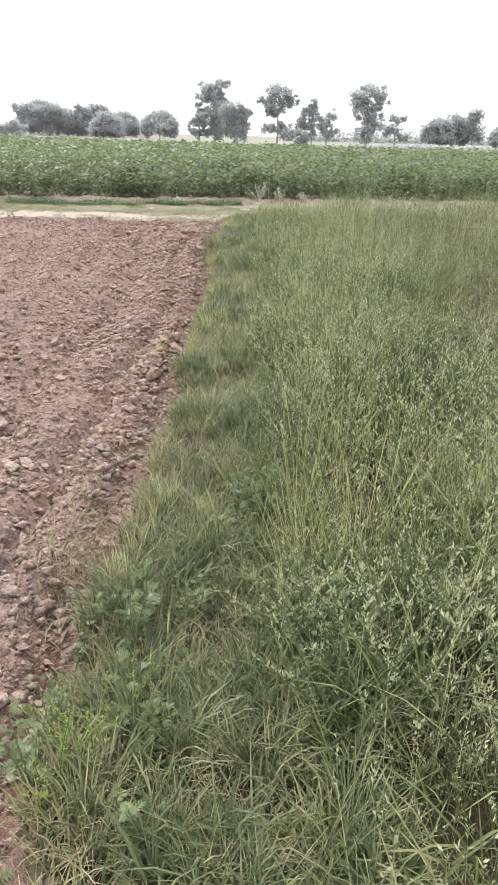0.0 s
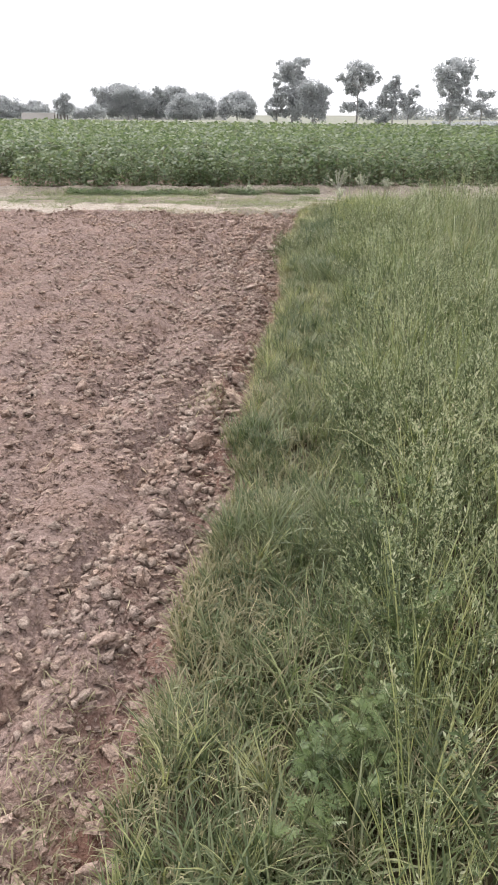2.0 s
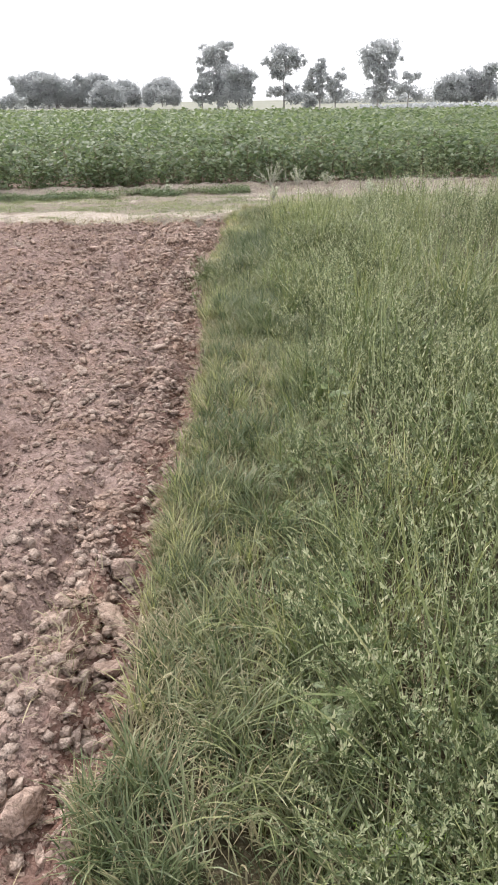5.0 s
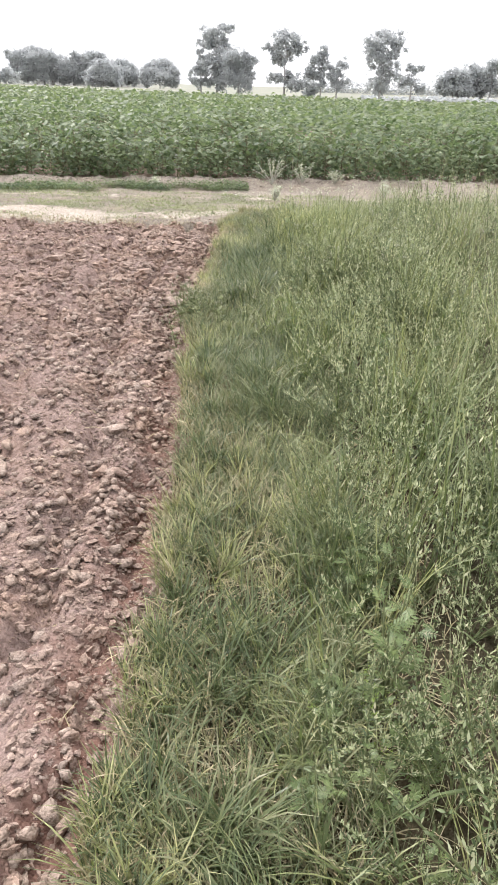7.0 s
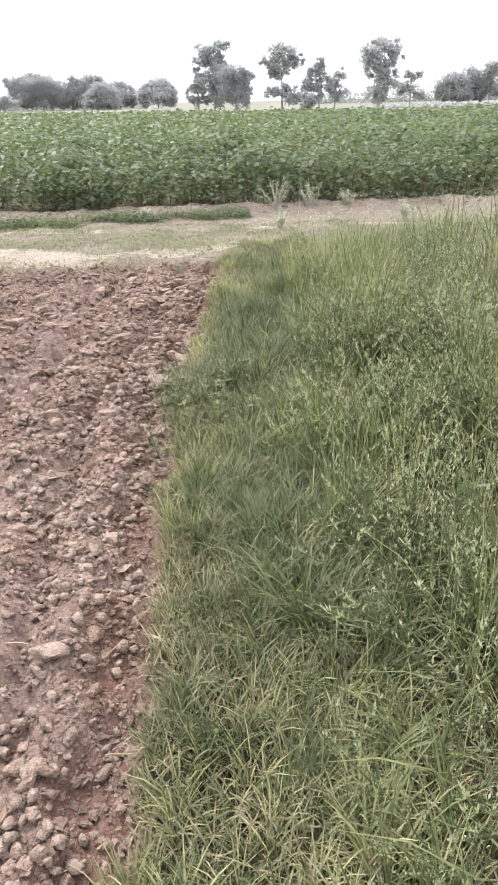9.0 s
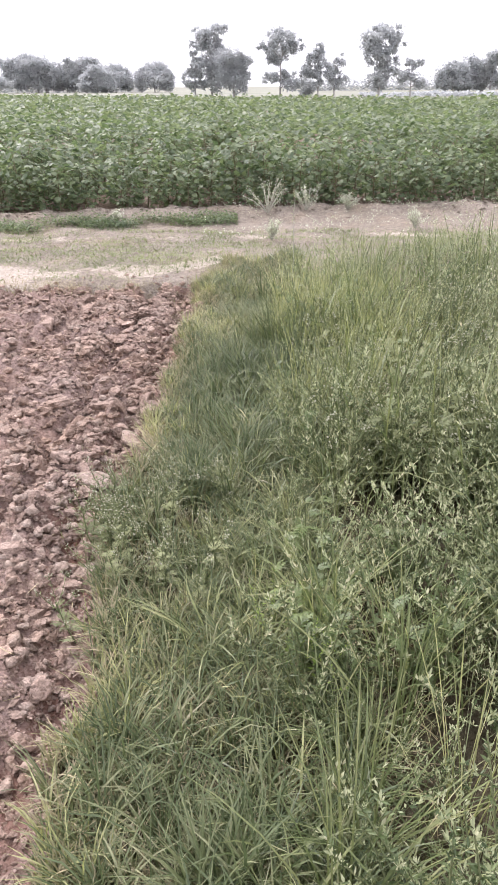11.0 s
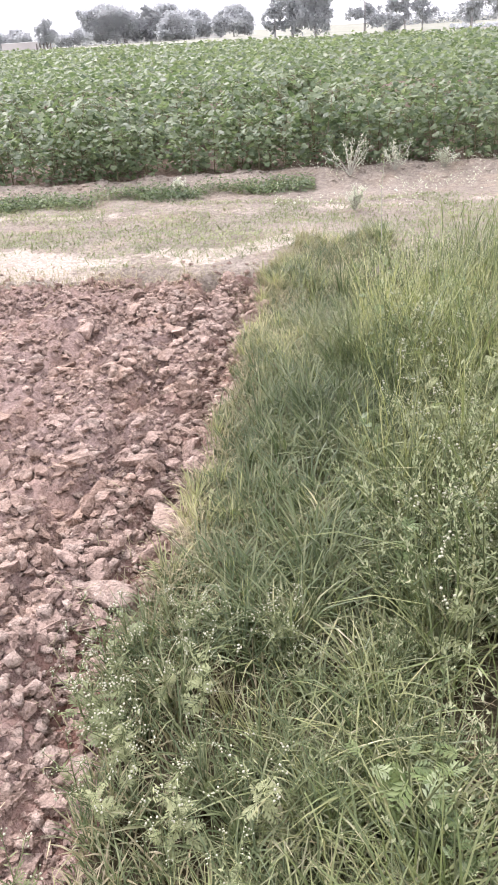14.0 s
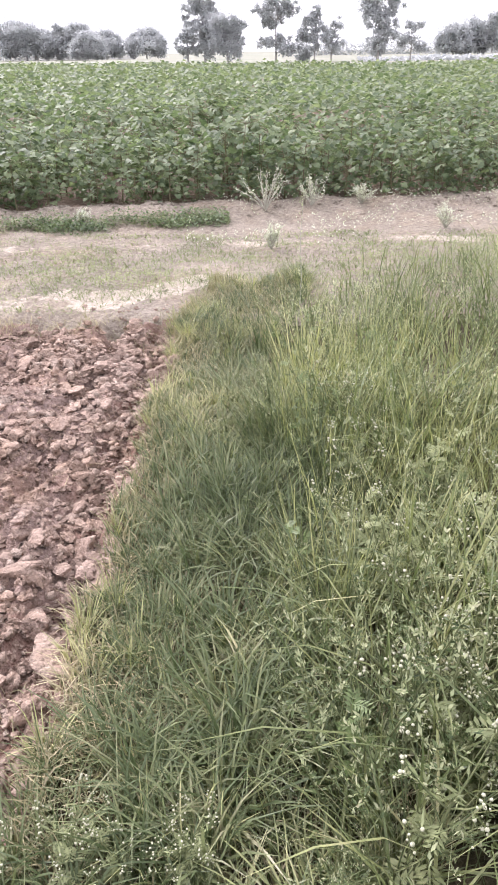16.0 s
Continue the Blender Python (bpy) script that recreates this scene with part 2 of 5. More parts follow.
def ramp(nodes, stops):
    r = nodes.new("ShaderNodeValToRGB")
    els = r.color_ramp.elements
    while len(els) < len(stops):
        els.new(0.5)
    for e, (p, c) in zip(els, stops):
        e.position, e.color = p, (*c, 1)
    return r


def noise_at(nodes, links, coord, scale, detail=4.0, rough=0.6):
    n = nodes.new("ShaderNodeTexNoise")
    n.inputs["Scale"].default_value, n.inputs["Detail"].default_value, n.inputs["Roughness"].default_value = scale, detail, rough
    links.new(coord, n.inputs["Vector"])
    return n.outputs["Fac"]


def noise_colour(nodes, links, coord, scale):
    n = nodes.new("ShaderNodeTexNoise")
    n.inputs["Scale"].default_value = scale
    links.new(coord, n.inputs["Vector"])
    return n.outputs["Color"]


def mixed(nodes, links, fac, a, b, kind="MIX"):
    m = nodes.new("ShaderNodeMixRGB")
    m.blend_type = kind
    for sock, val in zip(m.inputs, (fac, a, b)):
        if hasattr(val, "links"):
            links.new(val, sock)
        elif isinstance(val, tuple):
            sock.default_value = (*val, 1)
        else:
            sock.default_value = val
    return m.outputs[0]


def bumped(nodes, links, bsdf, heights, strength, distance):
    b = nodes.new("ShaderNodeBump")
    b.inputs["Strength"].default_value, b.inputs["Distance"].default_value = strength, distance
    links.new(heights, b.inputs["Height"])
    links.new(b.outputs[0], bsdf.inputs["Normal"])


def soil_material(name, dry, mid, damp, crust=None, wet=None, pieces=False):
    m, n, l, b = nodes_of(name, 0.95, 0.12)
    co = n.new("ShaderNodeNewGeometry").outputs["Position"]
    large = noise_at(n, l, co, 1.1, 3)
    fine = noise_at(n, l, co, 26, 6, 0.7)
    grit = noise_at(n, l, co, 140, 3, 0.7)
    col = ramp(n, [(0.30, damp), (0.48, mid), (0.68, dry)])
    add = n.new("ShaderNodeMath")
    add.operation = "MULTIPLY_ADD"
    l.new(fine, add.inputs[0])
    add.inputs[1].default_value = 0.75
    half = n.new("ShaderNodeMath")
    half.operation = "MULTIPLY"
    l.new(large, half.inputs[0])
    half.inputs[1].default_value = 0.36
    l.new(half.outputs[0], add.inputs[2])
    l.new(add.outputs[0], col.inputs[0])
    grain = ramp(n, [(0.35, (0.84, 0.83, 0.82)), (0.7, (1.08, 1.08, 1.08))])
    l.new(grit, grain.inputs[0])
    out = mixed(n, l, 1.0, col.outputs[0], grain.outputs[0], "MULTIPLY")
    hue = ramp(n, [(0.36, (0.98, 0.985, 1.0)), (0.5, (1.0, 1.0, 1.0)), (0.66, (1.04, 1.0, 0.95))])
    l.new(noise_at(n, l, co, 2.3, 4, 0.7), hue.inputs[0])
    out = mixed(n, l, 1.0, out, hue.outputs[0], "MULTIPLY")
    if crust:
        at = n.new("ShaderNodeAttribute")
        at.attribute_name = "crust"
        edge_n = noise_at(n, l, co, 6, 7, 0.8)
        sub = n.new("ShaderNodeMath")
        sub.operation = "ADD"
        l.new(at.outputs["Fac"], sub.inputs[0])
        l.new(edge_n, sub.inputs[1])
        cr = ramp(n, [(0.80, (0, 0, 0)), (0.92, (1, 1, 1))])
        l.new(sub.outputs[0], cr.inputs[0])
        out = mixed(n, l, cr.outputs[0], out, mixed(n, l, 1.0, mixed(n, l, fine, tuple(0.72 * q for q in crust), tuple(1.12 * q for q in crust)), grain.outputs[0], "MULTIPLY"))
    crumbs = []
    for size in (34.0, 75.0):
        warp = n.new("ShaderNodeTexVoronoi")
        warp.inputs["Scale"].default_value = size
        shift = mixed(n, l, 0.035, co, noise_colour(n, l, co, size * 0.6), "ADD")
        l.new(shift, warp.inputs["Vector"])
        crumbs.append(warp.outputs["Distance"])
        tone = ramp(n, [(0.0, (0.87, 0.86, 0.85)), (1.0, (1.13, 1.13, 1.13))])
        grey = n.new("ShaderNodeSeparateColor")
        l.new(warp.outputs["Color"], grey.inputs[0])
        l.new(grey.outputs[0], tone.inputs[0])
        out = mixed(n, l, 1.0, out, tone.outputs[0], "MULTIPLY")
    if pieces:
        lone = ramp(n, [(0.0, (0.82, 0.80, 0.79)), (0.6, (1.0, 1.0, 1.0)), (1.0, (1.25, 1.24, 1.23))])
        l.new(n.new("ShaderNodeNewGeometry").outputs["Random Per Island"], lone.inputs[0])
        out = mixed(n, l, 1.0, out, lone.outputs[0], "MULTIPLY")
    if wet:
        dat = n.new("ShaderNodeAttribute")
        dat.attribute_name = "damp"
        wn_ = noise_at(n, l, co, 5, 5, 0.7)
        wadd = n.new("ShaderNodeMath")
        wadd.operation = "ADD"
        l.new(dat.outputs["Fac"], wadd.inputs[0])
        l.new(wn_, wadd.inputs[1])
        wr = ramp(n, [(0.62, (0, 0, 0)), (1.05, (0.85, 0.85, 0.85))])
        l.new(wadd.outputs[0], wr.inputs[0])
        out = mixed(n, l, wr.outputs[0], out, wet)
    l.new(out, b.inputs["Base Color"])
    hsum = n.new("ShaderNodeMath")
    hsum.operation = "ADD"
    l.new(fine, hsum.inputs[0])
    l.new(grit, hsum.inputs[1])
    for cells in crumbs:
        hsum2 = n.new("ShaderNodeMath")
        hsum2.operation = "MULTIPLY_ADD"
        l.new(cells, hsum2.inputs[0])
        hsum2.inputs[1].default_value = -0.9
        l.new(hsum.outputs[0], hsum2.inputs[2])
        hsum = hsum2
    bumped(n, l, b, hsum.outputs[0], 0.9, 0.013)
    return m


def leaf_material(name, stops, rough=0.55, through_light=0.35, spec=0.25, patch=0.62, tint=(1.12, 1.2, 0.8)):
    """Leaves: each its own tone, with some light passing through."""
    m, n, l, b = nodes_of(name, rough, spec)
    geo = n.new("ShaderNodeNewGeometry")
    col = ramp(n, stops)
    big = mixed(n, l, 0.45, noise_at(n, l, geo.outputs["Position"], 1.3, 2), noise_at(n, l, geo.outputs["Position"], 7.0, 1))
    mix = n.new("ShaderNodeMath")
    mix.operation = "MULTIPLY_ADD"
    l.new(geo.outputs["Random Per Island"], mix.inputs[0])
    mix.inputs[1].default_value = 1 - patch
    sc = n.new("ShaderNodeMapRange")
    sc.inputs["From Min"].default_value, sc.inputs["From Max"].default_value = 0.37, 0.63
    sc.inputs["To Max"].default_value = patch
    l.new(big, sc.inputs["Value"])
    l.new(sc.outputs[0], mix.inputs[2])
    l.new(mix.outputs[0], col.inputs[0])
    vein = noise_at(n, l, geo.outputs["Position"], 60, 3)
    var = ramp(n, [(0.3, (0.8, 0.8, 0.8)), (0.7, (1.15, 1.15, 1.12))])
    l.new(vein, var.inputs[0])
    c = mixed(n, l, 1.0, col.outputs[0], var.outputs[0], "MULTIPLY")
    l.new(c, b.inputs["Base Color"])
    t = n.new("ShaderNodeBsdfTranslucent")
    l.new(mixed(n, l, 1.0, c, tint, "MULTIPLY"), t.inputs["Color"])
    ms = n.new("ShaderNodeMixShader")
    ms.inputs[0].default_value = through_light
    l.new(b.outputs[0], ms.inputs[1])
    l.new(t.outputs[0], ms.inputs[2])
    l.new(ms.outputs[0], n["Material Output"].inputs["Surface"])
    return m


def plain_material(name, a, b2, scale=8.0, rough=0.8, spec=0.25, bump=0.0):
    m, n, l, b = nodes_of(name, rough, spec)
    co = n.new("ShaderNodeNewGeometry").outputs["Position"]
    f = noise_at(n, l, co, scale, 5)
    col = ramp(n, [(0.3, a), (0.7, b2)])
    l.new(f, col.inputs[0])
    l.new(col.outputs[0], b.inputs["Base Color"])
    if bump:
        bumped(n, l, b, f, 0.6, bump)
    return m


SOIL = soil_material("ploughed_red_earth", (0.355, 0.271, 0.238), (0.272, 0.197, 0.169), (0.183, 0.117, 0.091), wet=(0.185, 0.10, 0.074))
CLOD = soil_material("dry_clod_earth", (0.428, 0.333, 0.28), (0.325, 0.246, 0.202), (0.217, 0.144, 0.112), pieces=True)
PALE_CLOD = soil_material("pale_clod_earth", (0.48, 0.395, 0.335), (0.39, 0.305, 0.253), (0.295, 0.215, 0.17))
TRACK = soil_material("trodden_track_earth", (0.35, 0.308, 0.258), (0.265, 0.231, 0.192), (0.18, 0.153, 0.125), crust=(0.52, 0.458, 0.39))
# Litter earth with the shade between the plants put into its colour.
SHADED_VERGE = soil_material("verge_litter_earth", (0.13, 0.11, 0.072), (0.07, 0.062, 0.038), (0.03, 0.028, 0.018))
CROP_SOIL = soil_material("crop_field_earth", (0.28, 0.22, 0.18), (0.20, 0.15, 0.12), (0.12, 0.09, 0.07))
FAR_LAND = plain_material("far_fields", (0.15, 0.165, 0.12), (0.24, 0.235, 0.185), 0.05)

GRASS = leaf_material("short_grass", [(0.0, (0.042, 0.063, 0.025)), (0.35, (0.098, 0.129, 0.058)), (0.64, (0.178, 0.205, 0.101)), (0.86, (0.280, 0.284, 0.164)), (1.0, (0.363, 0.340, 0.227))], 0.42, 0.24, 0.42, patch=0.4, tint=(1.06, 1.14, 0.88))
TALL = leaf_material("tall_grass", [(0.0, (0.058, 0.083, 0.032)), (0.45, (0.144, 0.178, 0.072)), (0.8, (0.264, 0.279, 0.127)), (1.0, (0.400, 0.368, 0.215))], 0.44, 0.26, 0.4, patch=0.45, tint=(1.08, 1.16, 0.85))
WEED = leaf_material("weed_leaf", [(0.0, (0.024, 0.041, 0.014)), (0.4, (0.072, 0.104, 0.040)), (0.75, (0.145, 0.186, 0.079)), (1.0, (0.249, 0.286, 0.143))], 0.48, 0.22, 0.36, patch=0.45, tint=(1.05, 1.12, 0.88))
FERNY = leaf_material("cut_weed_leaf", [(0.0, (0.131, 0.161, 0.077)), (0.6, (0.231, 0.259, 0.131)), (1.0, (0.355, 0.370, 0.202))], 0.55, 0.24, 0.3)
DRY_GRASS = leaf_material("drying_grass", [(0.0, (0.189, 0.178, 0.107)), (0.5, (0.306, 0.276, 0.165)), (1.0, (0.427, 0.366, 0.267))], 0.5, 0.24, 0.35)
LIME = leaf_material("bright_weed_leaf", [(0.0, (0.187, 0.280, 0.070)), (1.0, (0.328, 0.420, 0.117))], 0.55, 0.45)
SEED = leaf_material("pale_weed_tip", [(0.0, (0.230, 0.269, 0.156)), (0.5, (0.385, 0.414, 0.257)), (0.85, (0.538, 0.533, 0.379)), (1.0, (0.509, 0.432, 0.300))], 0.75, 0.32, 0.12, patch=0.4, tint=(1.05, 1.1, 0.9))
PALE_LEAF = leaf_material("pale_shrub_leaf", [(0.0, (0.46, 0.48, 0.41)), (1.0, (0.66, 0.67, 0.60))], 0.7, 0.35)
YELLOW_GRASS = leaf_material("yellow_green_grass", [(0.0, (0.181, 0.206, 0.089)), (0.5, (0.354, 0.365, 0.174)), (1.0, (0.566, 0.532, 0.324))], 0.45, 0.26, 0.45)
BROAD = leaf_material("broad_weed_leaf", [(0.0, (0.053, 0.085, 0.026)), (0.5, (0.108, 0.153, 0.053)), (1.0, (0.200, 0.247, 0.097))], 0.45, 0.2, 0.42)
STEM = plain_material("green_stem", (0.10, 0.125, 0.056), (0.19, 0.205, 0.10), 30)
STRAW = leaf_material("dry_straw", [(0.0, (0.36, 0.30, 0.18)), (1.0, (0.56, 0.49, 0.34))], 0.7, 0.2)
BLOOM = plain_material("white_flower_head", (0.30, 0.31, 0.21), (0.47, 0.465, 0.355), 120)
CROP = leaf_material("crop_leaf", [(0.0, (0.063, 0.098, 0.049)), (0.4, (0.127, 0.171, 0.093)), (0.8, (0.210, 0.256, 0.145)), (1.0, (0.350, 0.390, 0.251))], 0.5, 0.42, 0.35, patch=0.4, tint=(1.08, 1.14, 0.86))
CROP_STEM = plain_material("crop_stem", (0.10, 0.095, 0.05), (0.17, 0.145, 0.085), 20)
BARK = plain_material("tree_bark", (0.26, 0.25, 0.235), (0.38, 0.36, 0.34), 3, bump=0.02)
# Far foliage: distance haze is mixed into this pale grey base colour.
HAZED_LEAF = leaf_material("dusty_tree_leaf", [(0.0, (0.475, 0.497, 0.505)), (0.5, (0.502, 0.520, 0.528)), (1.0, (0.528, 0.542, 0.550))], 0.95, 0.5, 0.02, tint=(1.0, 1.0, 1.0))

# ---- the ground, one sheet to the horizon ----
def spread(a, b, n, power=2.2):
    t = np.linspace(0, 1, n + 1)[1:] ** power
    return a + (b - a) * t


gx = np.concatenate([spread(-8, -600, 26, 2.6)[::-1], np.arange(-8, -3.2, 0.08), np.arange(-3.2, -0.2, 0.027), np.arange(-0.2, 6, 0.09), spread(6, 600, 26, 2.6)])
gy = np.concatenate([spread(0.4, -60, 16)[::-1], np.arange(0.4, 13.7, 0.034), np.arange(13.7, 17.6, 0.05), spread(17.6, 1200, 44, 2.6)])
X, Y = np.meshgrid(gx, gy)
Z = height(X, Y)
nx, ny = len(gx), len(gy)
ii, jj = np.meshgrid(np.arange(ny - 1), np.arange(nx - 1), indexing="ij")
a0 = ii * nx + jj
gfaces = np.stack([a0, a0 + 1, a0 + nx + 1, a0 + nx], -1).reshape(-1, 4)
ground_mesh = mesh_np("ground", np.stack([X, Y, Z], -1), [gfaces], [SOIL, TRACK, SHADED_VERGE, CROP_SOIL, FAR_LAND])
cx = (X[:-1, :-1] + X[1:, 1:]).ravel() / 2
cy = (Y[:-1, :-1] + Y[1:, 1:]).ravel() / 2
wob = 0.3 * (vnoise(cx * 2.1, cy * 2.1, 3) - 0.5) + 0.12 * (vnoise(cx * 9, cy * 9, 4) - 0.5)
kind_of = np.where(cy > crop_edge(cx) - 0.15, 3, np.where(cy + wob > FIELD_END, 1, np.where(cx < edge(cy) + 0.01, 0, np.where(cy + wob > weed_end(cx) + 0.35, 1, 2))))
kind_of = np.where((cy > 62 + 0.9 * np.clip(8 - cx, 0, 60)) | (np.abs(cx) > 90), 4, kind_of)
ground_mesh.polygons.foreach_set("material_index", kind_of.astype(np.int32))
fx, fy = X.ravel(), Y.ravel()
# pale dried crust on the track: a tongue beside the ploughed land and wheel lines behind it
mid_y = np.interp(fx, [-6, -1.5, -0.9, -0.5, -0.3], [13.66, 13.66, 13.78, 13.98, 14.2]) + 0.16 * (vnoise(fx * 1.9, fx * 0, 31) - 0.5)
half_y = np.interp(fx, [-6, -2.2, -1.3, -0.9, -0.5, -0.3], [0.42, 0.4, 0.27, 0.22, 0.18, 0.12])
tongue = np.exp(-np.abs((fy - mid_y) / half_y) ** 3) * (1 - step(-0.36, -0.24, fx)) * (0.4 + 0.9 * vnoise(fx * 3.1, fy * 4.3, 33) + 0.35 * step(-1.2, -0.8, fx))
line_b = np.exp(-((fy - 15.22 - 0.06 * fx - 0.1 * (vnoise(fx * 1.3, fx * 0, 35) - 0.5)) / 0.16) ** 2) * (0.5 + 0.8 * vnoise(fx * 2.3, fy * 3, 36))
line_c = np.exp(-((fy - 14.7 - 0.03 * fx) / 0.12) ** 2) * vnoise(fx * 2, fy * 3, 38)
crust = ground_mesh.attributes.new("crust", "FLOAT", "POINT")
crust.data.foreach_set("value", np.clip((0.55 + 0.75 * vnoise(fx * 4.5, fy * 6.5, 39)) * (0.72 * tongue + 0.42 * line_b + 0.34 * line_c), 0, 1).astype(np.float32))
# fresh damp earth in the furrow beside the verge
sb = edge(fy) - fx
damp = ground_mesh.attributes.new("damp", "FLOAT", "POINT")
damp.data.foreach_set("value", (0.5 * np.exp(-((sb - 0.08) / 0.2) ** 2) * (0.35 + 0.9 * vnoise(fx * 0.7, fy * 1.1, 34)) + 0.03 * step(9, 10, fy)).astype(np.float32))
tagged(new("ground", ground_mesh), "red ploughed earth, grassy verge and trodden dirt track", "ground", kind="structure")


# ---- earth clods ----
def ico(sub):
    bm = bmesh.new()
    bmesh.ops.create_icosphere(bm, subdivisions=sub, radius=1.0)
    v = np.array([p.co for p in bm.verts])
    f = np.array([[p.index for p in q.verts] for q in bm.faces])
    bm.free()
    return v, f


def clod_shape(rng, sub, flat, rough=0.3):
    """A broken lump of earth: worn flats, knobs and a crumbly skin."""
    v, f = ico(sub)
    v = v.copy()
    for _ in range(9):
        axis = rng.normal(size=3)
        axis /= np.linalg.norm(axis)
        cut = rng.uniform(0.3, 0.75)
        d = v @ axis
        v -= np.clip(d - cut, 0, None)[:, None] * axis * 0.95
    o = rng.uniform(0, 50, 3)
    skin = vnoise(v[:, 0] * 2.2 + o[0] + v[:, 2], v[:, 1] * 2.2 + o[1] - 0.7 * v[:, 2], 3) - 0.5
    knobs = vnoise(v[:, 0] * 7 + o[1] - v[:, 2] * 5.1, v[:, 1] * 7 + v[:, 2] * 5.7 + o[2], 9) - 0.5
    v *= (1 + rough * skin + 0.24 * knobs)[:, None]
    v += rng.normal(0, 0.11 if sub < 2 else 0.022, v.shape)
    v *= np.array([rng.uniform(0.8, 1.45), rng.uniform(0.6, 1.0), flat])
    return v, f


rng = np.random.default_rng(21)
clod_meshes = []
for i in range(14):
    v, f = clod_shape(rng, 3, rng.uniform(0.5, 0.8))
    clod_meshes.append(mesh_np("earth_clod", v, [f], CLOD if i % 7 else PALE_CLOD))
pale_meshes = [mesh_np("pale_clod", *(lambda s: (s[0], [s[1]]))(clod_shape(rng, 3, 0.55, 0.3)), PALE_CLOD) for _ in range(4)]


def put_clod(x, y, r, mesh, label, sink=0.32, turn=None):
    z = float(height(x, y))
    ob = new("earth_clod", mesh)
    ob.matrix_basis = pose(x, y, z + r * sink, rng.uniform(-18, 18), rng.uniform(-18, 18), rng.uniform(0, 360) if turn is None else turn) @ Matrix.Diagonal((r, r, r, 1))
    return tagged(ob, label, "earth clod", "clods on the ploughed field")


# the clods that stand out along the edge of the field: place, size, pale or not
MARKED = [(-0.51, 5.53, 0.07, 0), (-0.49, 5.28, 0.06, 1), (-0.47, 5.07, 0.065, 0), (-1.12, 7.56, 0.062, 1), (-0.7, 7.93, 0.055, 1), (-0.69, 10.21, 0.085, 1), (-0.68, 10.79, 0.068, 0), (-0.59, 10.58, 0.08, 1),
          (-0.68, 9.67, 0.045, 1), (-0.61, 9.63, 0.055, 1), (-0.79, 11.61, 0.045, 1), (-0.69, 11.58, 0.062, 0), (-1.48, 12.47, 0.075, 0), (-0.74, 10.27, 0.06, 0), (-0.64, 8.57, 0.045, 0), (-1.19, 9.19, 0.055, 1),
          (-0.57, 4.56, 0.075, 0), (-0.59, 4.95, 0.04, 0), (-1.25, 12.79, 0.085, 0), (-1.02, 3.0, 0.055, 1), (-0.96, 3.06, 0.04, 1), (-1.29, 3.63, 0.06, 1), (-1.41, 5.27, 0.06, 0), (-0.6, 3.02, 0.04, 0)]
for x, y, r, light in MARKED:
    mesh = pale_meshes[int(rng.integers(4))] if light else clod_meshes[1 + int(rng.integers(6))]
    put_clod(x, y, r, mesh, "large pale sun-dried earth clod by the grass verge" if light else "large reddish dry earth clod on ploughed soil", 0.5)
# other single clods, coarser towards the end of the field
count = 0
while count < 268:
    y = rng.uniform(2.0, 13.3)
    s = rng.exponential(0.8) + 0.05
    if s > 3.2 or rng.random() > (0.25 + 0.75 * float(step(8.5, 10.5, y))):
        continue
    big = float(step(8.5, 10.5, y))
    r = rng.uniform(0.022, 0.036) + big * abs(rng.normal(0, 0.013)) + 0.012 * rng.random()
    put_clod(float(edge(y)) - s, y, r, clod_meshes[int(rng.integers(14))], "reddish dry earth clod on ploughed soil" if r < 0.05 else "coarse reddish earth clod turned up by the plough", 0.24)
    count += 1

small = Heap()


def scatter_crumbs(N, sub, lo, hi, power, spread_s, y0=0.5, y1=FIELD_END, gaps=1.0):
    """Crumbs of earth, thickest beside the verge."""
    base = [clod_shape(rng, 1, rng.uniform(0.5, 0.85)) if sub else (OCTA * rng.uniform(0.45, 1.3, (6, 1)) * [1.1, 0.8, 0.6], OCTF) for _ in range(12)]
    yy = rng.uniform(y0, y1, N) + 0.35 * (rng.random(N) < 0.06) * rng.random(N)
    ss = np.where(rng.random(N) < 0.72, rng.exponential(spread_s, N), rng.uniform(0, 5.5, N)) + 0.0
    xx = edge(yy) - ss
    bare = (np.exp(-((ss - 0.34) / 0.07) ** 2) + np.exp(-((ss - 0.7) / 0.15) ** 2)) * (1 - step(9.0, 10.0, yy))
    keep = (vnoise(xx * 4, yy * 4, 50) + 0.3 * rng.random(N) + 0.4 * np.exp(-((ss - 0.15) / 0.15) ** 2) - 0.3 * bare * gaps > 0.36 * gaps) & (ss < 5.5)
    xx, yy = xx[keep], yy[keep]
    rr = (lo + (hi - lo) * rng.random(len(xx)) ** power) * (1 + 0.5 * step(8.5, 10.5, yy))
    zz = height(xx, yy)
    pick = rng.integers(0, 12, len(xx))
    for k, (v, f) in enumerate(base):
        w = np.where(pick == k)[0]
        h = stamped(Heap().add(v, f), np.stack([xx[w], yy[w], zz[w] + rr[w] * 0.2], 1), rng.uniform(0, 6.28, len(w)), rr[w], rng.uniform(-.35, .35, (len(w), 2)))
        v2, f2 = h.arrays()
        small.add(v2, *f2)


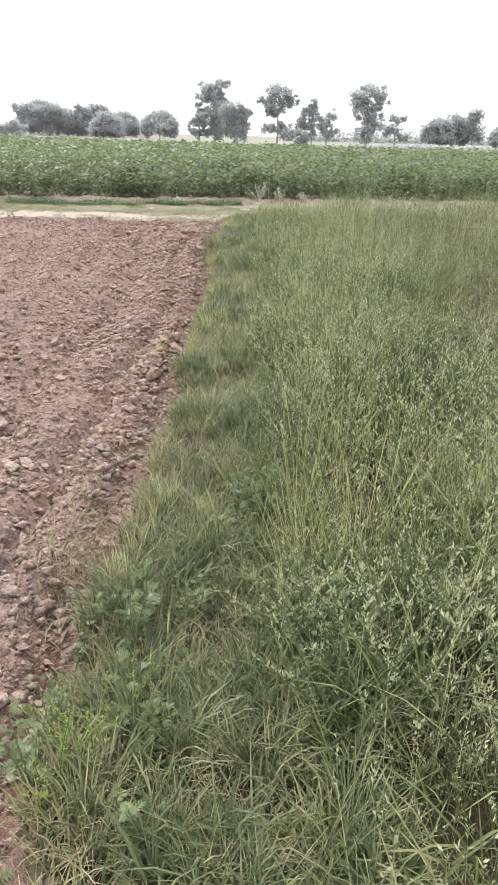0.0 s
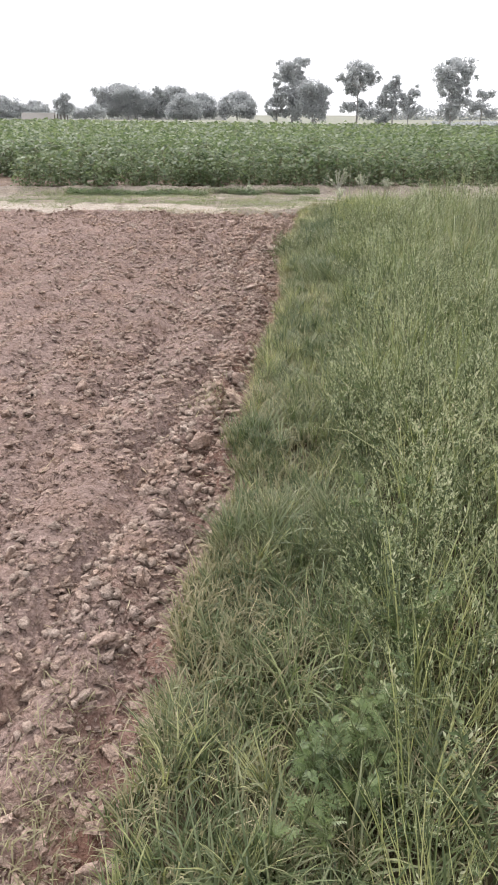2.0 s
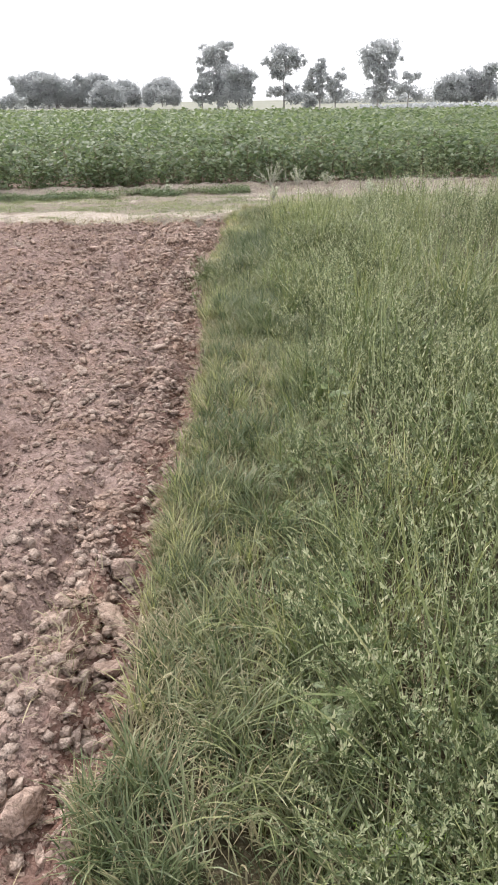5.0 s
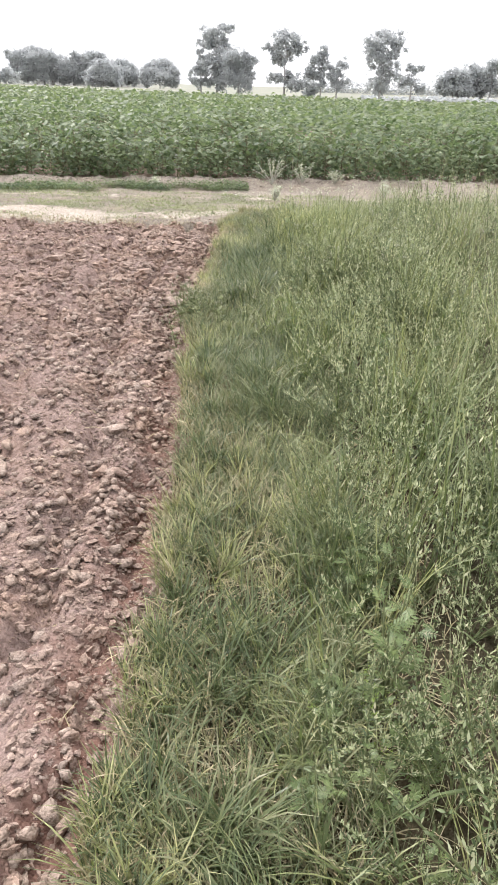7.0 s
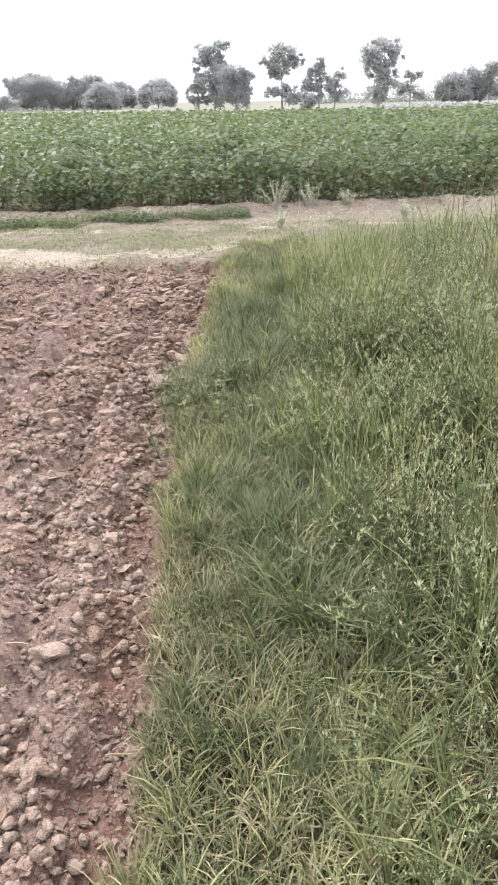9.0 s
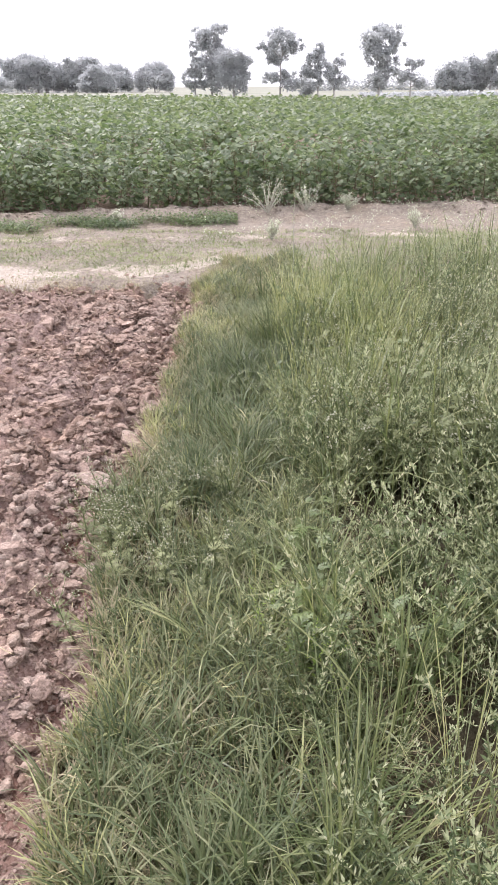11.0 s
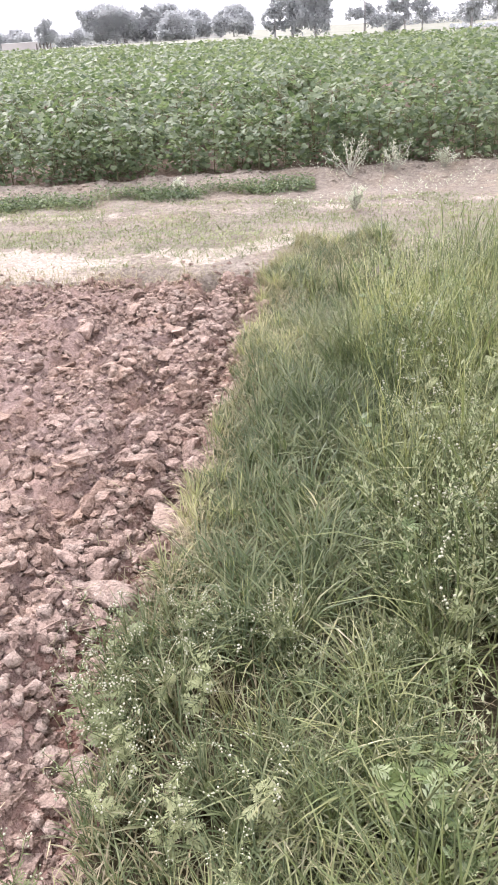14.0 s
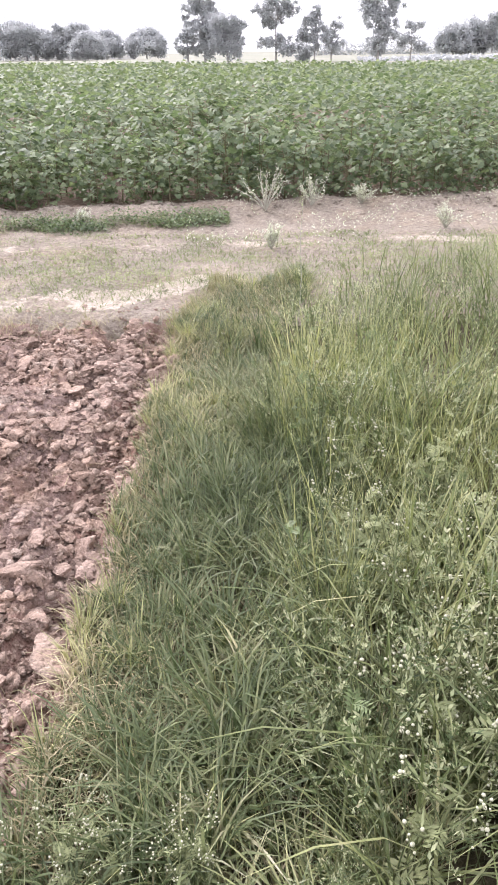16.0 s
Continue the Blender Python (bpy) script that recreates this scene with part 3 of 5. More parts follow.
scatter_crumbs(22000, 0, 0.005, 0.015, 1.6, 0.8)
scatter_crumbs(10000, 1, 0.010, 0.026, 1.8, 0.9)
scatter_crumbs(3200, 1, 0.02, 0.044, 2.0, 1.1)
scatter_crumbs(36000, 0, 0.004, 0.012, 1.4, 1.3, 0.5, 9.6, 0.0)
scatter_crumbs(7000, 1, 0.008, 0.018, 1.5, 1.2, 0.5, 9.6, 0.2)
scatter_crumbs(9000, 0, 0.006, 0.018, 1.5, 0.9, 9.3)
scatter_crumbs(2600, 1, 0.012, 0.026, 1.8, 1.0, 12.6)
tagged(new("soil_crumbs", small.mesh("soil_crumbs", CLOD, False)), "small reddish crumbs of ploughed earth", "earth", kind="stuff")

# pale dry crumbs strewn over it
n = 9000
yy = rng.uniform(1.0, FIELD_END - 0.1, n)
xx = edge(yy) - 0.1 - np.where(rng.random(n) < 0.7, rng.exponential(0.9, n), rng.uniform(0, 4.5, n))
k = vnoise(xx * 2.1, yy * 2.1, 52) + 0.3 * rng.random(n) > 0.5
xx, yy = xx[k], yy[k]
rr = 0.009 + 0.032 * rng.random(len(xx)) ** 2.0
pale_h = Heap()
pick = rng.integers(0, 6, len(xx))
for kk in range(6):
    w = np.where(pick == kk)[0]
    v, f = clod_shape(rng, 1, rng.uniform(0.4, 0.7))
    v2, f2 = stamped(Heap().add(v, f), np.stack([xx[w], yy[w], height(xx[w], yy[w]) + rr[w] * 0.45], 1), rng.uniform(0, 6.28, len(w)), rr[w], rng.uniform(-.4, .4, (len(w), 2))).arrays()
    pale_h.add(v2, *f2)
tagged(new("pale_crumbs", pale_h.mesh("pale_crumbs", PALE_CLOD)), "pale sun-dried crumbs strewn over ploughed earth", "earth", kind="stuff")

# lumps on the track and its bank
n = 1500
xx = rng.uniform(-5, 4.5, n)
yy = crop_edge(xx) - 0.4 + rng.normal(0, 0.2, n)
rr = 0.006 + 0.028 * rng.random(n) ** 2.6
track_lumps = Heap()
pick = rng.integers(0, 6, n)
for kk in range(6):
    w = np.where(pick == kk)[0]
    v, f = clod_shape(rng, 1, rng.uniform(0.45, 0.75))
    v2, f2 = stamped(Heap().add(v, f), np.stack([xx[w], yy[w], height(xx[w], yy[w]) + rr[w] * 0.05], 1), rng.uniform(0, 6.28, len(w)), rr[w], rng.uniform(-.35, .35, (len(w), 2))).arrays()
    track_lumps.add(v2, *f2)
tagged(new("bank_lumps", track_lumps.mesh("bank_lumps", TRACK)), "small dry lumps along the track's low bank", "earth", kind="stuff")

# dry stalks on the ploughed earth
n = 260
yy = rng.uniform(1, 13.3, n)
xx = edge(yy) - rng.exponential(0.9, n)
straw = blades(np.stack([xx, yy, height(xx, yy) + 0.012], 1), rng.uniform(0.03, 0.12, n), rng.uniform(0.002, 0.004, n), rng.uniform(0, 6.28, n), rng.uniform(1.2, 1.7, n), rng.uniform(-.3, .5, n), rng)
tagged(new("straw", straw.mesh("straw", STRAW)), "dry straw bits scattered on the earth", "straw", kind="stuff")


# ---- short grass of the verge ----
def tuft_clump(x, y):
    """How thickly grass stands."""
    return 0.36 + 1.0 * vnoise(x * 3.3, y * 3.3, 61) + 0.8 * (vnoise(x * 11, y * 11, 62) - 0.5)


def tall_edge(y):
    """Where tall weeds begin."""
    return np.interp(y, [0, 1.3, 2.4, 4, 6.6, 8, 9.2, 10.2, 11, 12, 13, 15], [.3, .26, .17, .08, .12, .11, .06, .06, .08, -.02, -.05, .2]) + 0.1 * (vnoise(y * 2.3, y * 0, 64) - 0.5)


def hollow(x, y):
    """Sparse dark gaps in the tall growth, from 0 to 1."""
    g = 0.7 * step(0.6, 0.7, vnoise(x * 2.3, y * 2.3, 99)) * step(0.1, 0.25, x - tall_edge(y)) * (1 - step(1.6, 2.6, x))
    for cx, cy, rx, ry in ((0.55, 9.75, 0.3, 0.28), (0.5, 2.5, 0.3, 0.5), (0.52, 6.95, 0.2, 0.4), (0.55, 8.7, 0.3, 0.3), (0.55, 5.2, 0.25, 0.3)):
        g = np.maximum(g, 0.78 * np.exp(-(((x - cx) / rx) ** 2 + ((y - cy) / ry) ** 2) ** 2))
    return g


def verge_spots(M, off=0.0):
    y = rng.uniform(0.5, 14.4, M)
    x = edge(y) - 0.03 + rng.uniform(0.0, 1.0, M)
    k = (x < tall_edge(y) + 0.12 + 0.16 * vnoise(x * 3, y * 3, 65)) & (tuft_clump(x, y) + off > rng.random(M) * 1.05) & (y < 13.9 + 0.5 * vnoise(x * 3, y, 66) + 0.5 * np.clip(x, 0, 2))
    return x[k], y[k]


x, y = verge_spots(62000, 0.06)
lush = vnoise(x * 2.2, y * 2.2, 67)
near_edge = np.exp(-np.clip(x - edge(y), 0, 9) / 0.08)
length = rng.uniform(0.035, 0.105, len(x)) * (0.65 + 0.95 * lush) * (1 - 0.4 * near_edge) * (1 - 0.3 * step(11.8, 13.2, y))
az = np.where(rng.random(len(x)) < near_edge * 0.7, np.pi + rng.normal(0, 0.7, len(x)), rng.uniform(0, 6.28, len(x)))
short_h = blades(np.stack([x, y, height(x, y) - 0.003], 1), length, rng.uniform(0.0024, 0.0052, len(x)), az, rng.uniform(0.03, 0.42, len(x)), rng.uniform(0.1, 0.9, len(x)), rng, 2)
x, y = verge_spots(14000, -0.05)
lush = vnoise(x * 2.2, y * 2.2, 67)
long_h = blades(np.stack([x, y, height(x, y) - 0.003], 1), rng.uniform(0.08, 0.2, len(x)) * (0.6 + 0.8 * lush) * (1 - 0.5 * np.exp(-np.clip(x - edge(y), 0, 9) / 0.1)) * (1 - 0.45 * step(11.8, 13.2, y)), rng.uniform(0.003, 0.0065, len(x)), rng.uniform(0, 6.28, len(x)), rng.uniform(0.05, 0.7, len(x)), rng.uniform(0.3, 1.7, len(x)), rng, 4)
v2, f2 = long_h.arrays()
short_h.add(v2, *f2)
# spreading tufts whose blades arch over one another
x, y = verge_spots(5200, 0.0)
lush = vnoise(x * 2.2, y * 2.2, 67)
size = rng.uniform(0.55, 1.15, len(x)) * (0.6 + 0.7 * lush) * (1 - 0.4 * np.exp(-np.clip(x - edge(y), 0, 9) / 0.1)) * (1 - 0.25 * step(11.8, 13.2, y))
pick = rng.integers(0, 8, len(x))
for kk in range(8):
    m = 26
    a = rng.uniform(0, 6.28, m)
    r = 0.022 * np.sqrt(rng.random(m))
    one = blades(np.stack([np.cos(a) * r, np.sin(a) * r, np.zeros(m)], 1), rng.uniform(0.09, 0.24, m), rng.uniform(0.0032, 0.006, m), a + rng.normal(0, 0.6, m), rng.uniform(0.1, 0.6, m), rng.uniform(0.4, 1.6, m), rng, 3)
    w = np.where(pick == kk)[0]
    v2, f2 = stamped(one, np.stack([x[w], y[w], height(x[w], y[w]) - 0.004], 1), rng.uniform(0, 6.28, len(w)), size[w], rng.normal(0, 0.15, (len(w), 2))).arrays()
    short_h.add(v2, *f2)
# longer tufts leaning out of the tall growth
n = 620
y = rng.uniform(0.7, 13.0, n)
x = tall_edge(y) + rng.normal(0.1, 0.14, n)
k = (x > edge(y) + 0.3) & (vnoise(x * 2.4, y * 2.4, 70) + 0.2 * rng.random(n) > 0.5) & (rng.random(n) > hollow(x, y))
x, y = x[k], y[k]
pick = rng.integers(0, 6, len(x))
arch_h = Heap()
for kk in range(6):
    m = 22
    a = rng.uniform(0, 6.28, m)
    r = 0.03 * np.sqrt(rng.random(m))
    one = blades(np.stack([np.cos(a) * r, np.sin(a) * r, np.zeros(m)], 1), rng.uniform(0.16, 0.36, m), rng.uniform(0.003, 0.0062, m), a + rng.normal(0, 0.5, m), rng.uniform(0.1, 0.6, m), rng.uniform(0.8, 2.2, m), rng, 5)
    w = np.where(pick == kk)[0]
    v2, f2 = stamped(one, np.stack([x[w], y[w], height(x[w], y[w]) - 0.004], 1), rng.uniform(0, 6.28, len(w)), rng.uniform(0.5, 0.95, len(w)), rng.normal(0, 0.12, (len(w), 2))).arrays()
    arch_h.add(v2, *f2)
tagged(new("arching_grass", arch_h.mesh("arching_grass", TALL)), "long arching grass blades along the trodden strip", "grass", kind="stuff")
x, y = verge_spots(112000, 0.1)
k = rng.random(len(x)) < 0.85 * np.exp(-np.clip(x - edge(y), 0, 9) / 0.22) * (0.4 + 0.9 * vnoise(x * 1.5, y * 1.5, 68)) * (1 - 0.2 * step(9.0, 10.5, y)) + 0.12 + 0.1 * step(9.6, 10.4, y) + 0.3 * step(0.5, 0.72, vnoise(x * 1.7, y * 1.7, 69))
x, y = x[k], y[k]
dry_h = blades(np.stack([x, y, height(x, y) - 0.003], 1), rng.uniform(0.045, 0.125, len(x)), rng.uniform(0.003, 0.006, len(x)), rng.uniform(0, 6.28, len(x)), rng.uniform(0.1, 0.75, len(x)), rng.uniform(0.3, 1.5, len(x)), rng, 3)
tagged(new("drying_grass", dry_h.mesh("drying_grass", DRY_GRASS)), "yellowing dry grass beside the ploughed earth", "grass", kind="stuff")
tagged(new("verge_grass", short_h.mesh("verge_grass", GRASS)), "short trodden green grass along the field edge", "grass", kind="stuff")

# sparse fine grass straying on to the earth
xs, ys = [], []
for px, py, rx, ry, n in ((-0.56, 2.35, 0.09, 0.28, 900), (-0.6, 5.15, 0.05, 0.14, 260), (-0.66, 10.1, 0.05, 0.2, 260), (-0.5, 13.1, 0.1, 0.2, 500), (-1.4, 13.35, 0.5, 0.07, 900), (-2.6, 13.4, 0.5, 0.07, 700)):
    xs.append(rng.normal(px, rx, n))
    ys.append(rng.normal(py, ry, n))
x, y = np.concatenate(xs), np.concatenate(ys)
stray = blades(np.stack([x, y, height(x, y) - 0.003], 1), rng.uniform(0.03, 0.09, len(x)), rng.uniform(0.0022, 0.0045, len(x)), rng.uniform(0, 6.28, len(x)), rng.uniform(0.2, 1.1, len(x)), rng.uniform(0.3, 1.8, len(x)), rng, 3)
tagged(new("stray_grass", stray.mesh("stray_grass", DRY_GRASS)), "sparse yellowish grass straying over ploughed earth", "grass", kind="stuff")

# yellow-green tufts among the short grass
x, y = verge_spots(2200, 0.0)
k = vnoise(x * 2.0, y * 2.0, 91) + 0.25 * rng.random(len(x)) + 0.1 * step(9.8, 10.5, y) > 0.66
x, y = x[k], y[k]
pick = rng.integers(0, 5, len(x))
yellow_h = Heap()
for kk in range(5):
    m = 20
    a = rng.uniform(0, 6.28, m)
    r = 0.025 * np.sqrt(rng.random(m))
    one = blades(np.stack([np.cos(a) * r, np.sin(a) * r, np.zeros(m)], 1), rng.uniform(0.07, 0.18, m), rng.uniform(0.0028, 0.005, m), a + rng.normal(0, 0.6, m), rng.uniform(0.05, 0.5, m), rng.uniform(0.4, 1.5, m), rng, 3)
    w = np.where(pick == kk)[0]
    v2, f2 = stamped(one, np.stack([x[w], y[w], height(x[w], y[w]) - 0.004], 1), rng.uniform(0, 6.28, len(w)), rng.uniform(0.6, 1.1, len(w)), rng.normal(0, 0.12, (len(w), 2))).arrays()
    yellow_h.add(v2, *f2)
tagged(new("yellow_tufts", yellow_h.mesh("yellow_tufts", YELLOW_GRASS)), "low yellow-green tufts in the trodden grass", "grass", kind="stuff")

# dead thatch under it
n = 22000
y = rng.uniform(0.5, 14.0, n)
x = edge(y) + rng.uniform(-0.02, 0.9, n)
k = vnoise(x * 2.6, y * 2.6, 71) + 0.25 * rng.random(n) > 0.62
x, y = x[k], y[k]
thatch = blades(np.stack([x, y, height(x, y) + rng.uniform(0, 0.04, len(x))], 1), rng.uniform(0.04, 0.12, len(x)), rng.uniform(0.0018, 0.004, len(x)), rng.uniform(0, 6.28, len(x)), rng.uniform(0.7, 1.5, len(x)), rng.uniform(0.2, 1.6, len(x)), rng, 3)
tagged(new("dead_thatch", thatch.mesh("dead_thatch", STRAW)), "dry brown thatch lying under the grass", "dry grass", kind="stuff")


def tongue_at(x, y):
    return np.exp(-((y - 13.7) / 0.3) ** 2)


# low grass on the track: a strip at the foot of the bank, and thin patches
n = 130000
x = rng.uniform(-6, 5, n)
y = rng.uniform(13.5, 16.6, n)
foot = np.exp(-((y - (crop_edge(x) - 0.8 + 0.14 * (vnoise(x * 1.9, x * 0, 75) - 0.5))) / (0.1 + 0.14 * vnoise(x * 2.9, x * 0, 76))) ** 2) * (1 - step(-0.4, -0.2, x)) * step(0.25, 0.42, vnoise(x * 1.9, y * 3, 73))
patchy = (step(0.45, 0.68, vnoise(x * 2.2, y * 3.6, 74)) * 1.1 + 0.4 * step(0.35, 0.7, vnoise(x * 5, y * 7, 78)) + 0.07) * (1 - step(15.4, 15.7, y)) * (1 - 0.85 * tongue_at(x, y) * step(0.3, 0.6, vnoise(x * 2.7, y * 3.1, 79)))
spot = np.exp(-(((x + 2.05) / 0.25) ** 2 + ((y - 14.45) / 0.12) ** 2)) + np.exp(-(((x + 0.55) / 0.2) ** 2 + ((y - 14.75) / 0.1) ** 2)) + 0.9 * np.exp(-(((x + 1.45) / 0.4) ** 2 + ((y - 13.5) / 0.1) ** 2)) + 0.7 * np.exp(-(((x + 1.75) / 0.2) ** 2 + ((y - 13.8) / 0.12) ** 2)) + 0.8 * np.exp(-(((x + 1.0) / 0.25) ** 2 + ((y - 14.35) / 0.12) ** 2))
weedy = 0.75 * step(-0.5, 0.1, x) * (1 - step(14.5, 15.3, y + 0.3 * (vnoise(x * 2, y * 2, 72) - 0.5))) * (0.35 + 0.65 * step(0.3, 0.6, vnoise(x * 4, y * 5, 80)))
k = (foot * 0.8 + patchy + spot + weedy > rng.random(n))
x, y, foot = x[k], y[k], foot[k]
track_h = blades(np.stack([x, y, height(x, y) - 0.004], 1), rng.uniform(0.018, 0.06, len(x)) * (1 + 0.7 * foot), rng.uniform(0.004, 0.008, len(x)), rng.uniform(0, 6.28, len(x)), rng.uniform(0.5, 1.4, len(x)), rng.uniform(0.2, 1.2, len(x)), rng, 2)
n = 15000
xq = rng.uniform(-5, -0.25, n)
yq = crop_edge(xq) - 0.8 + rng.normal(0, 0.1, n)
k = vnoise(xq * 1.9, yq * 3, 73) > 0.34 + 0.1 * rng.random(n)
xq, yq = xq[k], yq[k]
aq, Lq = rng.uniform(0, 6.28, len(xq)), rng.uniform(0.018, 0.04, len(xq))
creep = simple_leaves(np.stack([xq, yq, height(xq, yq) + rng.uniform(0.0, 0.07, len(xq))], 1), np.stack([np.cos(aq), np.sin(aq), rng.uniform(-.2, .9, len(xq))], 1), Lq, Lq * 0.5, rng)
tagged(new("creeping_weed", creep.mesh("creeping_weed", CROP)), "dark green creeping weed at the foot of the bank", "weeds", kind="stuff")
n = 3000
xq = rng.uniform(-0.6, 4.5, n)
yq = crop_edge(xq) - rng.uniform(0.05, 1.7, n)
k = vnoise(xq * 3, yq * 3, 77) > 0.45
xq, yq = xq[k], yq[k]
aq, Lq = rng.uniform(0, 6.28, len(xq)), rng.uniform(0.012, 0.03, len(xq))
dots = simple_leaves(np.stack([xq, yq, height(xq, yq) + rng.uniform(0.0, 0.07, len(xq))], 1), np.stack([np.cos(aq), np.sin(aq), rng.uniform(-.2, 1.5, len(xq))], 1), Lq, Lq * 0.5, rng)
tagged(new("bank_weeds", dots.mesh("bank_weeds", PALE_LEAF)), "tiny pale weeds scattered over the bank", "weeds", kind="stuff")
tagged(new("track_grass", track_h.mesh("track_grass", FERNY)), "thin low grass growing on the dirt track", "grass", kind="stuff")


# ---- weeds ----
def bushy_weed(rng, stems=6, tall=0.42, many=44, small=0.010, large=0.024, fine=False, tip=16):
    """Upright weed: stems and side twigs, leaves, and pale crowded tips, each a heap."""
    st = Heap()
    P, D, L, SP, SD = [], [], [], [], []
    for i in range(stems):
        az = rng.uniform(0, 6.28)
        out = rng.uniform(0.06, 0.27)
        h = tall * rng.uniform(0.6, 1.08) * (1 - 0.8 * out * out / 0.16)
        t = np.linspace(0, 1, 3)
        pts = np.stack([np.cos(az) * out * t ** 0.9, np.sin(az) * out * t ** 0.9, h * t ** 0.9], 1) + rng.normal(0, 0.014, (3, 3)) * t[:, None]
        st.add(*tube(pts, np.linspace(0.0035, 0.0015, 3), 3))
        m = int(many * h / 0.4)
        u = rng.uniform(0.3, 0.97, m)
        a = rng.uniform(0, 6.28, m)
        P.append(np.stack([np.interp(u, t, pts[:, j]) for j in range(3)], 1))
        D.append(np.stack([np.cos(a), np.sin(a), rng.uniform(-0.3, 1.6, m)], 1))
        L.append(rng.uniform(small, large, m) * (1.35 - 0.7 * u))
        tips = [(pts[-1], pts[-1] - pts[-2])]
        for j in range(3):
            w = rng.uniform(0.4, 0.85)
            p0 = np.array([np.interp(w, t, pts[:, q]) for q in range(3)])
            b = rng.uniform(0, 6.28)
            p1 = p0 + np.array([np.cos(b), np.sin(b), rng.uniform(0.5, 1.5)]) * rng.uniform(0.04, 0.09)
            tips.append((p1, p1 - p0))
            m = 5
            u = rng.uniform(0.2, 1.0, (m, 1))
            a = rng.uniform(0, 6.28, m)
            P.append(p0 + (p1 - p0) * u)
            D.append(np.stack([np.cos(a), np.sin(a), rng.uniform(-0.3, 0.9, m)], 1))
            L.append(rng.uniform(small, large * 0.7, m))
        for p, d in tips:
            q = tip
            d = d / np.linalg.norm(d)
            a = rng.uniform(0, 6.28, q)
            SP.append(p + d * rng.uniform(-0.07, 0.02, (q, 1)))
            SD.append(np.stack([np.cos(a), np.sin(a), rng.uniform(0.2, 1.8, q)], 1) + d * 0.7)
    P, D, L = np.concatenate(P), np.concatenate(D), np.concatenate(L)
    lf = simple_leaves(P, D, L, L * rng.uniform(0.22, 0.38, len(L)), rng, 0.5, fine)
    p, d = np.concatenate(SP), np.concatenate(SD)
    sd = simple_leaves(p, d, rng.uniform(0.008, 0.019, len(p)), rng.uniform(0.003, 0.0058, len(p)), rng, 0.7)
    return st, lf, sd


HEAD = ico(1)


def flower_weed(rng, tall=0.5):
    """Branching weed with cut leaves and clusters of small white heads."""
    st, lf, fl = Heap(), Heap(), Heap()
    top = np.array([rng.normal(0, 0.04), rng.normal(0, 0.04), tall * 0.62])
    main = np.stack([np.zeros(3), top * 0.5 + rng.normal(0, 0.01, 3), top])
    st.add(*tube(main, [0.005, 0.004, 0.003], 4))
    for i in range(13):
        t = rng.uniform(0.05, 0.95)
        p = np.array([np.interp(t, [0, .5, 1], main[:, j]) for j in range(3)])
        lh = turned(cut_leaf(rng, rng.uniform(0.045, 0.085) * (1.15 - 0.5 * t)), pose(*p, rng.uniform(-20, 20), rng.uniform(-40, 15), rng.uniform(0, 360)))
        v, f = lh.arrays()
        lf.add(v, *f)
    for i in range(6):
        az = i * 1.05 + rng.uniform(-0.4, 0.4)
        t = rng.uniform(0.5, 1.0)
        p0 = np.array([np.interp(t, [0, .5, 1], main[:, j]) for j in range(3)])
        reach = rng.uniform(0.06, 0.13)
        p2 = p0 + np.array([np.cos(az) * reach, np.sin(az) * reach, tall * rng.uniform(0.18, 0.36)])
        st.add(*tube(np.stack([p0, (p0 + p2) / 2 + [0, 0, -0.01], p2]), [0.0025, 0.002, 0.0012], 3))
        for j in range(7):
            q = p2 + np.array([rng.normal(0, 0.012), rng.normal(0, 0.012), rng.uniform(-0.018, 0.012)])
            st.add(*tube(np.stack([p2 - [0, 0, 0.03], q]), [0.001, 0.0007], 3))
            hv, hf = HEAD
            fl.add(hv * np.array([0.0044, 0.0044, 0.0032]) * rng.uniform(0.5, 1.1) * rng.uniform(0.8, 1.2, (len(hv), 1)) + q, hf)
        a = rng.uniform(0, 6.28, 4)
        m = simple_leaves(p0 + (p2 - p0) * rng.uniform(0.2, 0.9, (4, 1)), np.stack([np.cos(a), np.sin(a), np.full(4, 0.3)], 1), rng.uniform(0.02, 0.042, 4), rng.uniform(0.004, 0.008, 4), rng)
        v, f = m.arrays()
        lf.add(v, *f)
    return st, lf, fl


def grass_tuft(rng, count=40, tall=0.5, spread_r=0.05, droop=1.2):
    a = rng.uniform(0, 6.28, count)
    r = spread_r * np.sqrt(rng.random(count))
    base = np.stack([np.cos(a) * r, np.sin(a) * r, np.zeros(count)], 1)
    return blades(base, tall * rng.uniform(0.6, 1.2, count), rng.uniform(0.003, 0.0062, count), a + rng.normal(0, 0.7, count), rng.uniform(0.02, 0.34, count), rng.uniform(0.2, droop, count), rng, 5)


bushes = [bushy_weed(rng, int(rng.integers(4, 7)), rng.uniform(0.36, 0.5), 28, tip=9) for _ in range(8)]
flowers = [flower_weed(rng, rng.uniform(0.42, 0.58)) for _ in range(5)]
coarse_bushes = [bushy_weed(rng, 4, rng.uniform(0.36, 0.5), 15, 0.016, 0.032, tip=7) for _ in range(8)]
tufts = [grass_tuft(rng, int(rng.integers(26, 46)), rng.uniform(0.42, 0.6)) for _ in range(6)]


def weed_height(x, y):
    """Weeds grow taller away from the trodden verge."""
    return (0.5 + 0.55 * step(0.0, 0.4, x - tall_edge(y)) * (0.55 + 0.9 * step(0.25, 0.75, vnoise(x * 2.1, y * 2.1, 81)))) * (1 - 0.6 * step(-1.8, 0.0, y - weed_end(x))) + 0.55 * np.exp(-((x - 1.6) / 0.5) ** 2 - ((y - 12.3) / 0.9) ** 2)


